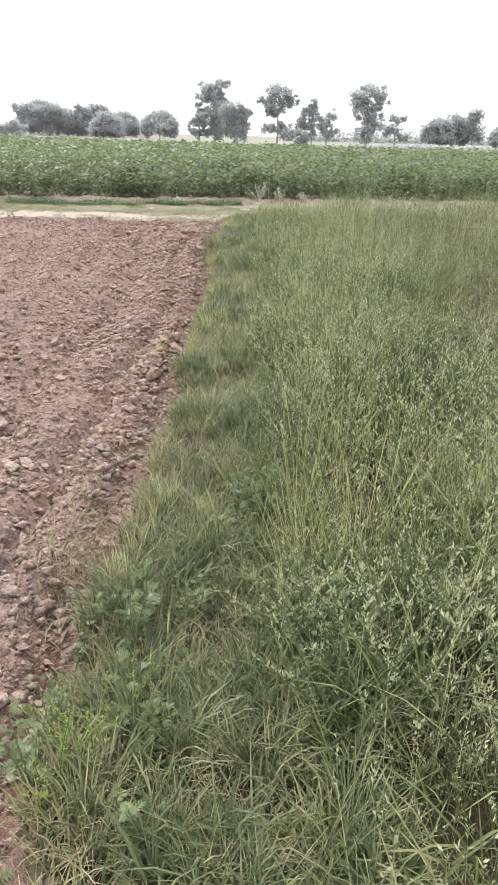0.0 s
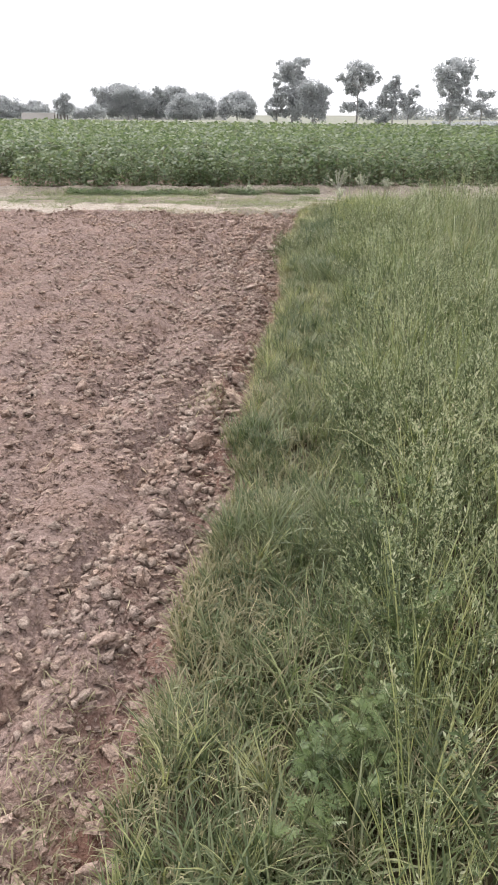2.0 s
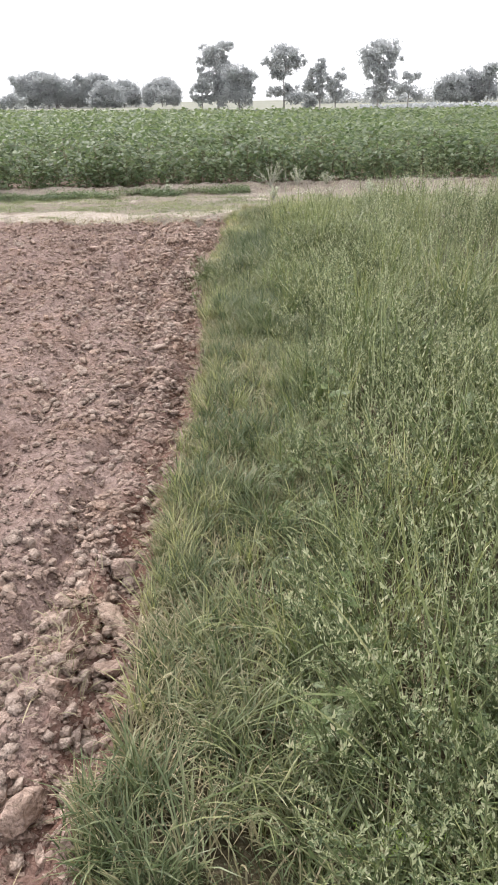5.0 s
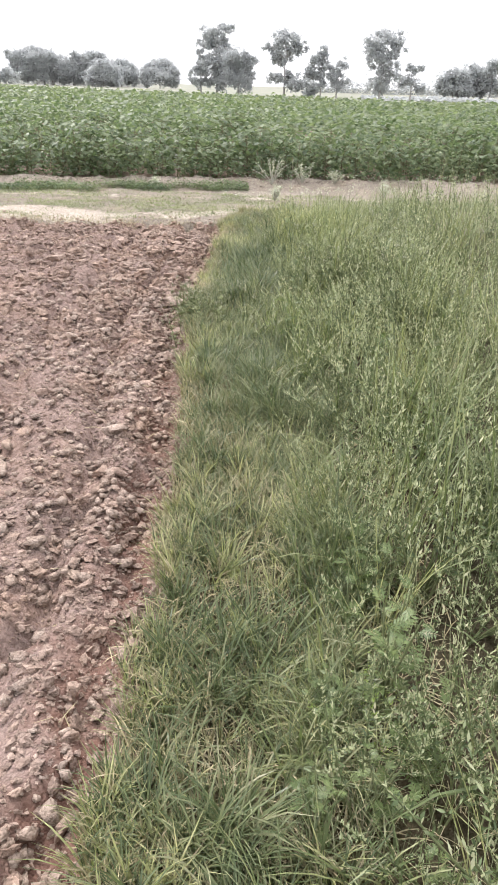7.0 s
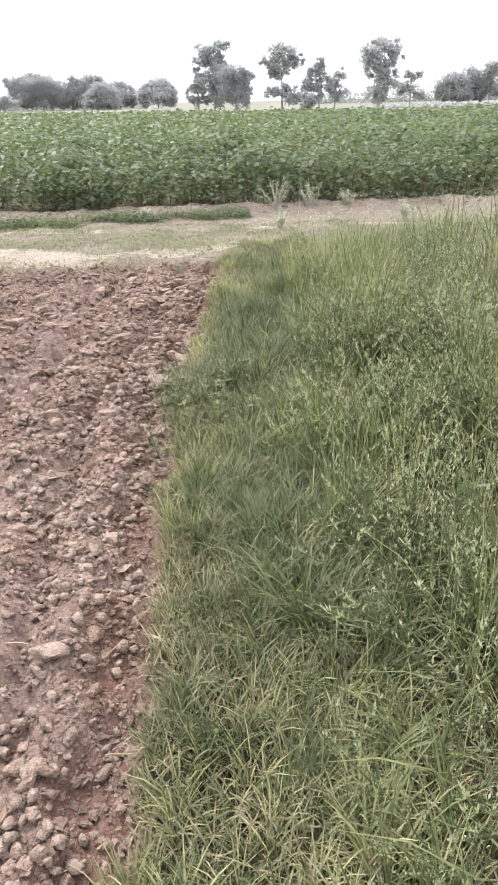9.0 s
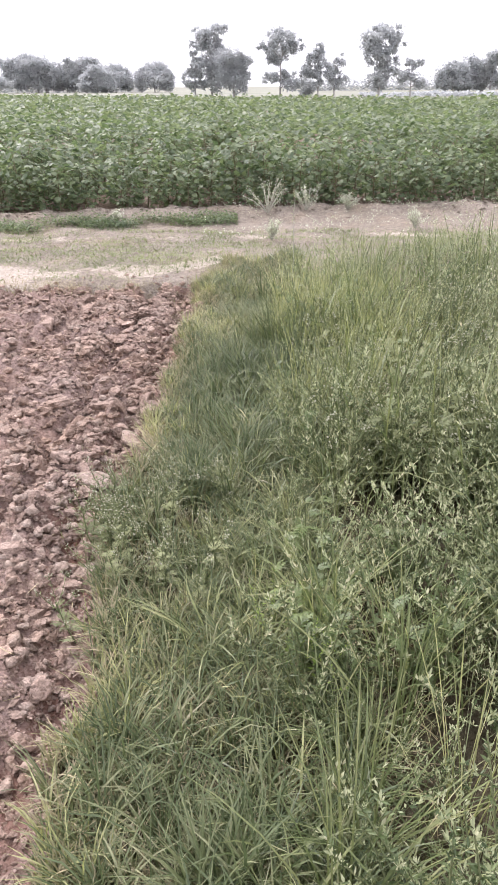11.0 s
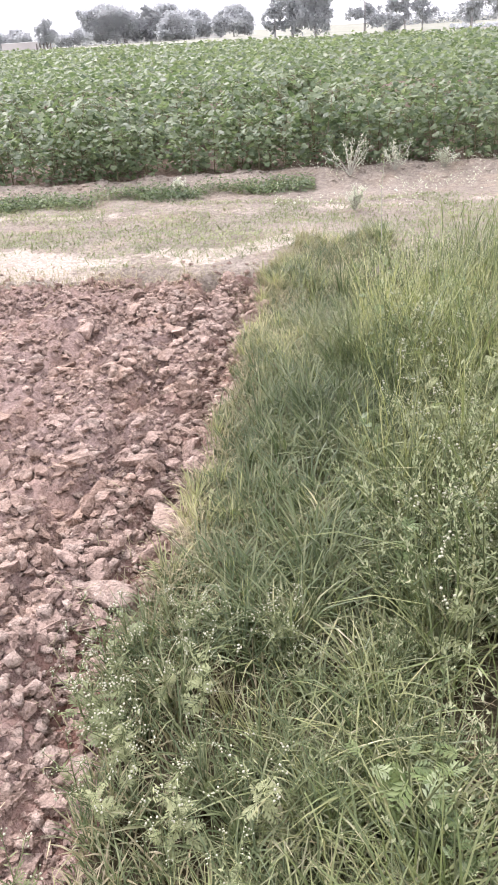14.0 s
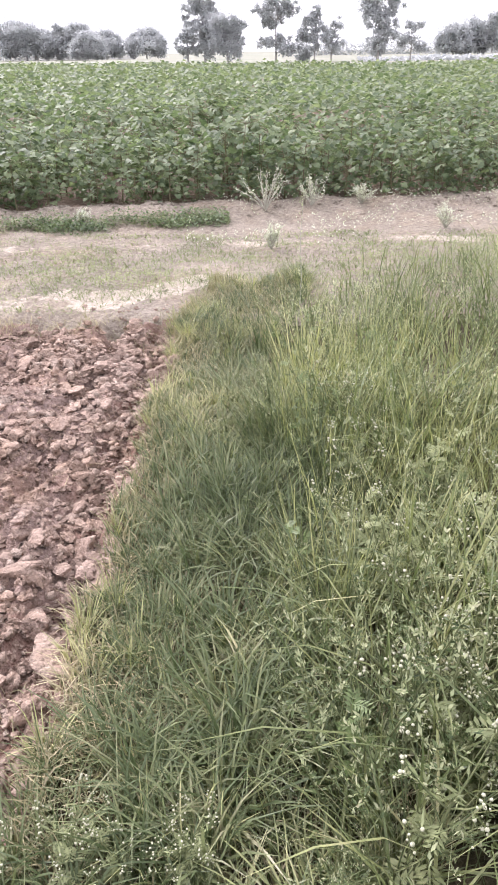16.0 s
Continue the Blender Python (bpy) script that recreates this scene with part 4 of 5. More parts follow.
fine_bushes = [bushy_weed(rng, int(rng.integers(4, 7)), rng.uniform(0.36, 0.5), fine=True) for _ in range(8)]
bush_meshes = [(st.mesh("stem", STEM), lf.mesh("leaf", WEED), sd.mesh("seed_head", SEED)) for st, lf, sd in fine_bushes]
flower_meshes = [(st.mesh("stem", STEM), lf.mesh("leaf", FERNY), fl.mesh("flower_head", BLOOM)) for st, lf, fl in flowers]
lime_meshes = [(st.mesh("stem", STEM), lf.mesh("leaf", LIME), None) for st, lf, sd in fine_bushes[:3]]
tuft_meshes = [t.mesh("blade", TALL) for t in tufts]
stalk_meshes = [grass_tuft(rng, 4, 0.56, 0.03, 1.3).mesh("stalk", TALL) for _ in range(4)]
green_tuft_meshes = [t.mesh("blade", GRASS) for t in tufts]


def plant(name, meshes, names, x, y, size, label, category, group):
    ob = thing(name, (x, y, float(height(x, y)) - 0.005), label, category, group, rng.uniform(0, 360))
    ob.scale = (size, size, size)
    for me, nm in zip(meshes, names):
        if me is not None:
            tagged(part(nm, me, ob, "small white flower heads" if nm == "flower_head" else ""), kind="stuff")
    return ob


# white-flowered weeds: a patch on the field edge and others in the tall growth
spots = [(rng.uniform(-0.6, -0.08), rng.uniform(9.25, 10.0), rng.uniform(0.42, 0.72)) for _ in range(30)]
spots += [(rng.uniform(0.3, 1.25), rng.uniform(9.9, 12.0), rng.uniform(0.75, 1.1)) for _ in range(56)]
spots += [(rng.uniform(-0.42, -0.1), rng.uniform(12.3, 13.2), rng.uniform(0.4, 0.6)) for _ in range(4)]
spots += [(rng.uniform(0.5, 2.6), rng.uniform(2.5, 9.0), rng.uniform(0.8, 1.0)) for _ in range(9)]
for x, y, s in spots:
    if x > 0.2 and hollow(x, y) > 0.4:
        x, y = x + 0.35, y + 0.3
    plant("flowering_weed", flower_meshes[int(rng.integers(5))], ("stem", "leaf", "flower_head"), x, y, s, "grey-green weed with cut leaves and white flower heads" if x > 0.1 else "low white-flowered weed at the ploughed field edge", "weed", "white-flowered weeds")
# bright fresh weeds
for x, y, s in [(-0.27, 1.3, 0.75), (-0.22, 1.42, 0.7), (-0.33, 1.2, 0.68), (-0.36, 1.36, 0.6), (0.18, 5.1, 0.6), (0.22, 6.2, 0.55), (0.12, 9.0, 0.7), (0.05, 9.15, 0.6), (0.3, 4.4, 0.6)]:
    plant("bright_weed", lime_meshes[int(rng.integers(3))], ("stem", "leaf", ""), x, y, s, "fresh yellow-green leafy weed in the grass", "weed", "bright weeds")
# single bushy weeds beside the trodden strip
for i in range(300):
    y = rng.uniform(1.2, 9.7) if i < 268 else rng.uniform(9.7, 13.0)
    x = float(tall_edge(y)) + rng.uniform(0.03, 1.0)
    if rng.random() < hollow(x, y):
        x += 0.45
    plant("bushy_weed", bush_meshes[int(rng.integers(8))], ("stem", "leaf", "seed_head"), x, y, rng.uniform(0.65, 1.25), "olive-green bushy weed with pale seed spikes", "weed", "bushy weeds")
# cut-leaved weeds at the foot of the thicket
def cut_weed(rng):
    """Low weed with a few stems and deeply cut grey-green leaves."""
    st, lf = Heap(), Heap()
    for i in range(int(rng.integers(3, 6))):
        az, out, h = rng.uniform(0, 6.28), rng.uniform(0.03, 0.12), rng.uniform(0.16, 0.34)
        pts = np.array([[0, 0, 0], [np.cos(az) * out * 0.4, np.sin(az) * out * 0.4, h * 0.5], [np.cos(az) * out, np.sin(az) * out, h]])
        st.add(*tube(pts, [0.0035, 0.0028, 0.0016], 4))
        for t in np.linspace(0.3, 1.0, 7):
            p = np.array([np.interp(t, [0, .5, 1], pts[:, j]) for j in range(3)])
            v, f = turned(cut_leaf(rng, rng.uniform(0.036, 0.066) * (1.25 - 0.5 * t)), pose(*p, rng.uniform(-20, 20), rng.uniform(-55, 5), rng.uniform(0, 360))).arrays()
            lf.add(v, *f)
    return st, lf


cut_heaps = [cut_weed(rng) for _ in range(5)]
pale_cut_meshes = [(st.mesh("stem", STEM), lf.mesh("leaf", FERNY)) for st, lf in cut_heaps]
broad_meshes = [(st.mesh("stem", STEM), lf.mesh("leaf", BROAD)) for st, lf in cut_heaps]
for i in range(104):
    y = rng.uniform(1.6, 12.6) if i < 64 else rng.uniform(9.5, 11.2)
    x = float(tall_edge(y)) + (rng.uniform(0.04, 0.6) if i < 64 else rng.uniform(0.25, 1.1))
    if hollow(x, y) > 0.4:
        x, y = x + 0.25, y + 0.35
    plant("cut_leaved_weed", broad_meshes[i % 5] if i < 64 else pale_cut_meshes[i % 5], ("stem", "leaf"), x, y, rng.uniform(0.8, 1.2) if i < 64 else rng.uniform(1.0, 1.45), "grey-green weed with deeply cut leaves beside grass", "weed", "cut-leaved weeds")
for x0, x1, y0, y1, many in ((-0.46, 0.02, 1.0, 1.9, 18), (-0.1, 0.2, 2.1, 2.75, 10), (0.08, 0.42, 5.5, 6.3, 12), (0.1, 0.4, 8.9, 9.5, 6)):
    for i in range(many):
        plant("cut_leaved_weed", broad_meshes[i % 5], ("stem", "leaf"), rng.uniform(x0, x1), rng.uniform(y0, y1), rng.uniform(0.5, 0.8), "green weed with deeply cut leaves in the grass", "weed", "cut-leaved weeds")
# clumps of long grass
for i in range(110):
    y = rng.uniform(1.2, 13.4)
    x = float(tall_edge(y)) + rng.uniform(0.04, 1.0)
    if rng.random() < hollow(x, y):
        x += 0.5
    ob = thing("grass_tuft", (x, y, float(height(x, y)) - 0.005), "tall arching clump of yellow-green grass", "grass tuft", "tall grass clumps", rng.uniform(0, 360))
    s = rng.uniform(0.5, 0.9)
    ob.scale = (s, s, s)
    tagged(part("stalk", stalk_meshes[i % 4], ob, "thin pale seed stalks"), kind="stuff")
    part("blade", tuft_meshes[int(rng.integers(6))] if vnoise(x * 1.4, y * 1.4, 90) > 0.5 else green_tuft_meshes[int(rng.integers(6))], ob)["kind"] = "stuff"

# upright yellow-green grass towards the end of the verge
upright = [grass_tuft(rng, int(rng.integers(18, 28)), rng.uniform(0.5, 0.62), 0.1, 0.55).mesh("blade", YELLOW_GRASS) for _ in range(4)]
for i in range(118):
    x, y = (rng.uniform(0.15, 0.95), rng.uniform(10.6, 12.6)) if i < 62 else (rng.uniform(0.1, 1.2), rng.uniform(10.1, 12.9)) if i < 74 else (rng.uniform(0.25, 0.85), rng.uniform(2.0, 4.2)) if i < 96 else (rng.uniform(0.3, 1.0), rng.uniform(4.2, 9.6))
    ob = thing("grass_tuft", (x, y, float(height(x, y)) - 0.005), "upright yellow-green tuft of tall grass", "grass tuft", "tall grass clumps", rng.uniform(0, 360))
    s = rng.uniform(0.6, 0.85)
    ob.scale = (s, s, s)
    tagged(part("stalk", stalk_meshes[i % 4], ob, "thin pale seed stalks"), kind="stuff")
    tagged(part("blade", upright[i % 4], ob), kind="stuff")

# small broad-leaved weeds low in the trodden grass
n = 280
y = rng.uniform(0.6, 13.8, n)
x = edge(y) + 0.05 + rng.uniform(0, 0.85, n)
k = (x < tall_edge(y) + 0.25) & (vnoise(x * 2.7, y * 2.7, 92) + 0.2 * rng.random(n) > 0.5)
x, y = x[k], y[k]
low_h = Heap()
pick = rng.integers(0, 8, len(x))
for kk in range(8):
    w = np.where(pick == kk)[0]
    v, f = stamped(bushes[kk][1], np.stack([x[w], y[w], height(x[w], y[w]) - 0.02], 1), rng.uniform(0, 6.28, len(w)), np.stack([rng.uniform(0.4, 0.7, len(w)), rng.uniform(0.2, 0.42, len(w))], 1)).arrays()
    low_h.add(v, *f)
tagged(new("low_weeds", low_h.mesh("low_weeds", GRASS)), "low broad-leaved weeds among trodden grass", "weeds", kind="stuff")

# the mass of weeds and tall grass behind them
n = 5200
y = rng.uniform(0.4, 16.5, n)
x = tall_edge(y) + np.where(rng.random(n) < 0.36, rng.uniform(-0.02, 1.2, n), rng.uniform(1.0, 6.0, n))
k = (x < 0.46 * y + 1.6) & (y < weed_end(x) + 0.2 * rng.normal(size=n)) & (rng.random(n) < np.where(x > 3, 0.45, 0.85)) & (vnoise(x * 2.9, y * 2.9, 82) + 0.3 * rng.random(n) > 0.53 + 0.3 * step(10.3, 10.8, y) * (x < 0.75) * (1 - step(12.3, 12.6, y))) & (rng.random(n) > hollow(x, y))
x, y = x[k], y[k]
pick = rng.integers(0, 8, len(x)) + 8 * (x - tall_edge(y) > 0.9)
mass_stem, mass_leaf, mass_seed = Heap(), Heap(), Heap()
for kk in range(16):
    w = np.where(pick == kk)[0]
    pl = np.stack([x[w], y[w], height(x[w], y[w])], 1)
    tu, sz, ln = rng.uniform(0, 6.28, len(w)), weed_height(x[w], y[w]) * rng.uniform(0.65, 1.2, len(w)), rng.normal(0, 0.12, (len(w), 2))
    for heap_to, src in zip((mass_stem, mass_leaf, mass_seed), (bushes + coarse_bushes)[kk]):
        if src.n:
            v, f = stamped(src, pl, tu, sz, ln).arrays()
            heap_to.add(v, *f)
weeds = tagged(new("weed_thicket", mass_leaf.mesh("weed_thicket", WEED)), "dense olive-green weeds covering the verge", "weeds", kind="stuff")
part("stem", mass_stem.mesh("stem", STEM), weeds)
part("seed_head", mass_seed.mesh("seed_head", SEED), weeds)

n = 30000
y = rng.uniform(0.4, 16.5, n)
x = tall_edge(y) - 0.05 + np.where(rng.random(n) < 0.6, rng.uniform(0, 1.8, n), rng.uniform(0, 7.0, n))
k = (x < 0.46 * y + 1.6) & (y < weed_end(x) + 0.35 + 0.2 * rng.normal(size=n)) & (vnoise(x * 2.0, y * 2.0, 95) + 0.5 * (vnoise(x * 6, y * 6, 96) - .5) > 0.47) & (rng.random(n) > 0.45 * hollow(x, y))
x, y = x[k], y[k]
ht = weed_height(x, y)
tall_h = blades(np.stack([x, y, height(x, y)], 1), rng.uniform(0.25, 0.62, len(x)) * ht, rng.uniform(0.003, 0.0075, len(x)), rng.uniform(0, 6.28, len(x)), rng.uniform(0.02, 0.5, len(x)), rng.uniform(0.2, 1.9, len(x)), rng, 4)
tagged(new("tall_grass", tall_h.mesh("tall_grass", TALL)), "tall yellow-green grass among the weeds", "grass", kind="stuff")

# the same growth going on beside and behind the walk
n = 60000
y = rng.uniform(-5.0, 18.0, n)
x = rng.uniform(-0.5, 10.0, n)
k = (x > edge(y) + 0.03) & ((x > 0.46 * y + 1.5) | (y < 0.5)) & (y < weed_end(x)) & (y < crop_edge(x) - 1.2) & (vnoise(x * 1.6, y * 1.6, 93) + 0.3 * rng.random(n) > 0.4)
x, y = x[k], y[k]
tall_part = step(0.0, 0.5, x - tall_edge(np.clip(y, 0, 15)))
outer_h = blades(np.stack([x, y, height(x, y)], 1), rng.uniform(0.1, 0.2, len(x)) + tall_part * rng.uniform(0.1, 0.35, len(x)), rng.uniform(0.006, 0.013, len(x)), rng.uniform(0, 6.28, len(x)), rng.uniform(0.05, 0.6, len(x)), rng.uniform(0.2, 1.5, len(x)), rng, 2)
tagged(new("outer_grass", outer_h.mesh("outer_grass", TALL)), "tall rough grass covering the rest of the verge", "grass", kind="stuff")

# thin seeding stalks standing a little above the growth
n = 4200
y = 16.5 * rng.random(n) ** 0.75
x = tall_edge(y) + rng.uniform(0.1, 1.0, n) ** 1.4 * (0.42 * y + 1.0)
k = (y < weed_end(x) + 0.3) & (vnoise(x * 1.3, y * 1.3, 97) + 0.3 * rng.random(n) > 0.5)
x, y = x[k], y[k]
ht = rng.uniform(0.32, 0.58, len(x)) * weed_height(x, y)
az, lean = rng.uniform(0, 6.28, len(x)), rng.uniform(0.0, 0.25, len(x))
foot_p = np.stack([x, y, height(x, y)], 1)
seeding = blades(foot_p, ht, rng.uniform(0.0018, 0.003, len(x)), az, lean, np.zeros(len(x)), rng, 2)
ray = np.stack([np.cos(az) * np.sin(lean), np.sin(az) * np.sin(lean), np.cos(lean)], 1)
for up in (0.86, 0.92, 0.98, 1.03):
    a = rng.uniform(0, 6.28, len(x))
    v, f = simple_leaves(foot_p + ray * (ht * up)[:, None], np.stack([np.cos(a) * 0.7, np.sin(a) * 0.7, np.ones(len(x))], 1), rng.uniform(0.012, 0.024, len(x)), rng.uniform(0.004, 0.008, len(x)), rng, 0.8).arrays()
    seeding.add(v, *f)
tagged(new("seeding_grass", seeding.mesh("seeding_grass", SEED)), "pale seeding grass stalks above the weeds", "grass", kind="stuff")


PALE_STEM = plain_material("grey_twig", (0.30, 0.29, 0.24), (0.44, 0.43, 0.37), 30)


# ---- pale shrub and weeds on the bank ----
def dry_shrub(x, y, tall, wide, label):
    ob = thing("dry_shrub", (x, y, float(height(x, y)) - 0.01), label, "shrub", "pale shrubs on the bank")
    lf = Heap()
    for i in range(15):
        az = rng.uniform(0, 6.28)
        out = wide * rng.uniform(0.2, 1.0)
        t = np.linspace(0, 1, 5)
        pts = np.stack([np.cos(az) * out * t, np.sin(az) * out * 0.6 * t, tall * rng.uniform(0.5, 1.05) * t ** 0.8], 1) + rng.normal(0, 0.012, (5, 3)) * t[:, None]
        part("branch", mesh_np("branch", *(lambda q: (q[0], [q[1]]))(tube(pts, np.linspace(0.0045, 0.0018, 5), 4)), PALE_STEM), ob)
        m = 34
        u = rng.uniform(0.3, 1.0, m)
        base = np.stack([np.interp(u, t, pts[:, j]) for j in range(3)], 1) + rng.normal(0, 0.012, (m, 3))
        a = rng.uniform(0, 6.28, m)
        v, f = simple_leaves(base, np.stack([np.cos(a), np.sin(a), rng.uniform(0, 1, m)], 1), rng.uniform(0.015, 0.032, m), rng.uniform(0.006, 0.011, m), rng).arrays()
        lf.add(v, *f)
    tagged(part("leaf", lf.mesh("leaf", PALE_LEAF), ob), kind="stuff")


dry_shrub(0.1, 16.3, 0.4, 0.34, "pale grey-green spindly shrub on the bank")
dry_shrub(0.55, 16.4, 0.28, 0.2, "pale grey-green spindly shrub on the bank")
dry_shrub(1.05, 16.5, 0.2, 0.2, "small pale shrub on the bank beside the crop")
dry_shrub(-1.6, 15.95, 0.14, 0.1, "small pale shrub on the bank beside the crop")
dry_shrub(0.13, 15.0, 0.2, 0.1, "small dark weed standing on the dirt track")
dry_shrub(1.7, 15.7, 0.22, 0.16, "small pale shrub on the bank beside the crop")
# one tall seeding weed at the end of the verge
stalk = thing("seeding_weed", (0.27, 13.4, float(height(0.27, 13.4))), "thin reddish weed stalk standing above the grass", "weed")
part("stem", mesh_np("stem", *(lambda q: (q[0], [q[1]]))(tube([[0, 0, 0], [0.01, 0, .25], [0.0, .01, .5], [.015, 0, .72]], [.0028, .0024, .002, .001], 5)), PALE_STEM), stalk)
m = 60
a, u = rng.uniform(0, 6.28, m), rng.uniform(0.25, 0.78, m)
part("leaf", simple_leaves(np.stack([np.cos(a) * .004, np.sin(a) * .004, u], 1), np.stack([np.cos(a), np.sin(a), np.full(m, 0.7)], 1), rng.uniform(.012, .03, m) * (1.3 - u), rng.uniform(.006, .011, m), rng).mesh("leaf", SEED), stalk)["kind"] = "stuff"


# ---- the leafy crop ----
def crop_plant(rng, tall, leaves):
    st = Heap()
    pts = np.array([[0, 0, 0], [rng.normal(0, .02), rng.normal(0, .02), tall * .5], [rng.normal(0, .04), rng.normal(0, .04), tall * .95]])
    st.add(*tube(pts, [0.008, 0.006, 0.003], 4))
    h = rng.uniform(0.0, 1.0, leaves) ** 1.1
    a = rng.uniform(0, 6.28, leaves)
    reach = rng.uniform(0.06, 0.24, leaves) * (1.1 - 0.45 * np.abs(h - 0.45))
    core = np.stack([np.interp(h, [0, .5, 1], pts[:, j]) for j in range(3)], 1)
    p = core + np.stack([np.cos(a) * reach, np.sin(a) * reach, rng.uniform(0.0, 0.08, leaves)], 1)
    for i in range(0, leaves, 4):
        st.add(*tube(np.stack([core[i], p[i]]), [0.003, 0.0015], 3))
    d = np.stack([np.cos(a), np.sin(a), rng.uniform(-0.9, 0.25, leaves)], 1)
    lf = lobed_leaves(p, d, rng.uniform(0.048, 0.09, leaves), rng)
    return st, lf


crops = [crop_plant(rng, rng.uniform(0.52, 0.72), 76) for _ in range(8)]
crop_meshes = [(st.mesh("stem", CROP_STEM), lf.mesh("leaf", CROP)) for st, lf in crops]
for row in range(4):
    for i in range(46):
        x = -6.2 + i * 0.3 + rng.normal(0, 0.06)
        y = float(crop_edge(x)) - 0.12 + row * 0.28 + rng.normal(0, 0.06)
        s = rng.uniform(0.8, 1.12) if row else rng.uniform(0.55, 0.9)
        ob = thing("crop_plant", (x, y, float(height(x, y)) - 0.005), "knee-high leafy green crop plant at the field's front edge", "crop plant", "front rows of the crop", rng.uniform(0, 360))
        ob.scale = (s, s, s)
        for me, nm in zip(crop_meshes[int(rng.integers(8))], ("stem", "leaf")):
            tagged(part(nm, me, ob), kind="stuff")

n = 470
y = 17.7 + rng.random(n) * 3.2
x = rng.uniform(-10, 9, n)
k = (y > crop_edge(x) + 1.05)
x, y = x[k], y[k]
pick = rng.integers(0, 8, len(x))
crop_heap, crop_stems = Heap(), Heap()
for kk in range(8):
    w = np.where(pick == kk)[0]
    pl = np.stack([x[w], y[w], height(x[w], y[w])], 1)
    tu, sz = rng.uniform(0, 6.28, len(w)), rng.uniform(0.85, 1.12, len(w)) * (0.84 + 0.34 * vnoise(x[w] * 1.1, y[w] * 1.1, 101))
    for to, src in zip((crop_stems, crop_heap), crops[kk]):
        v, f = stamped(src, pl, tu, sz).arrays()
        to.add(v, *f)


def crop_far(n, y0, y1, size, half, sparse=1.0):
    """Leaves of the crop farther off, larger clumps as it recedes."""
    t = rng.random(n)
    y = np.sqrt(y0 * y0 + t * (y1 * y1 - y0 * y0))
    x = rng.uniform(-half, half, n) * (y + 12) - 0.05 * y
    k = (y < 62 + 0.9 * np.clip(8 - x, 0, 50))
    x, y = x[k], y[k]
    z = height(x, y) + 0.66 * (0.78 + 0.48 * vnoise(x * 1.1, y * 1.1, 101)) * rng.uniform(0.25, 1.0, len(x)) ** 0.5 + 0.05 * rng.normal(size=len(x))
    a = rng.uniform(0, 6.28, len(x))
    L = size * rng.uniform(0.7, 1.3, len(x)) * (0.6 + 0.4 * y / y1)
    return simple_leaves(np.stack([x, y, z], 1), np.stack([np.cos(a), np.sin(a), rng.uniform(-0.6, 0.5, len(x))], 1), L, L * 0.85, rng, 0.55)


for args in ((32000, 20.3, 27, 0.112, 0.36), (38000, 26.5, 45, 0.175, 0.45), (44000, 44, 112, 0.37, 0.5)):
    v, f = crop_far(*args).arrays()
    crop_heap.add(v, *f)
crop_ob = tagged(new("crop_field", crop_heap.mesh("crop_field", CROP)), "wide field of dense green leafy crop", "crop", kind="stuff")
part("stem", crop_stems.mesh("stem", CROP_STEM), crop_ob)


# ---- trees ----
def tree(x, y, tall, wide, clumps, label, thick=3.0, trunk=None, base=0.0, size=None):
    """A tree: tapered trunk, limbs to each clump, a crown of small leaves. clumps: (across, up, radius across, radius up) as shares of width and height."""
    ob = thing("tree", (x, y, base), label, "tree", "trees beyond the crop")
    r0 = trunk or tall * 0.018
    top = max(c[1] for c in clumps) * tall * 0.9
    t = np.linspace(0, 1, 6)
    lean = rng.normal(0, 0.02 * tall, 2)
    pts = np.stack([lean[0] * t + rng.normal(0, .02 * wide, 6) * t, lean[1] * t, top * t], 1)
    pts[0, 2] = -0.3
    part("trunk", mesh_np("trunk", *(lambda q: (q[0], [q[1]]))(tube(pts, r0 * np.linspace(1.2, 0.25, 6), 7)), BARK), ob)
    crown = Heap()
    for cxs, cz, rw, rh in clumps:
        c = np.array([cxs * wide, rng.uniform(-0.15, 0.15) * wide, cz * tall])
        h0 = max(0.12 * top, min(c[2] * 0.75, top))
        p0 = np.array([np.interp(h0, np.linspace(0, top, 6), pts[:, j]) for j in range(3)])
        limb = np.stack([p0, (p0 + c) / 2 + rng.normal(0, 0.03 * wide, 3), c])
        part("limb", mesh_np("limb", *(lambda q: (q[0], [q[1]]))(tube(limb, r0 * np.array([0.5, 0.33, 0.12]), 5)), BARK), ob)
        R = np.array([rw * wide, rw * wide * 0.8, rh * tall]) * 1.04
        L0 = size or 0.028 * wide + 0.13
        m = int(thick * 3.14 * R[0] * R[2] / (0.15 * L0 * L0))
        subs = max(9, int(3.0 * R[0] * R[2] / (0.3 + 0.02 * wide) ** 2))
        u = rng.normal(size=(subs, 3))
        u /= np.linalg.norm(u, axis=1)[:, None]
        sc = c + u * R * rng.uniform(0.05, 1.15, (subs, 1)) ** 0.5
        w = rng.integers(0, subs, m)
        p = sc[w] + rng.normal(0, 1, (m, 3)) * np.array([0.18, 0.18, 0.14]) * R.mean() * rng.uniform(0.5, 1.4, subs)[w][:, None]
        L = L0 * rng.uniform(0.6, 1.4, m)
        d = rng.normal(size=(m, 3)) + [0, 0, -0.4]
        v, f = simple_leaves(p, d, L, L * 0.6, rng, 1.0).arrays()
        crown.add(v, *f)
    part("crown", crown.mesh("crown", HAZED_LEAF), ob)


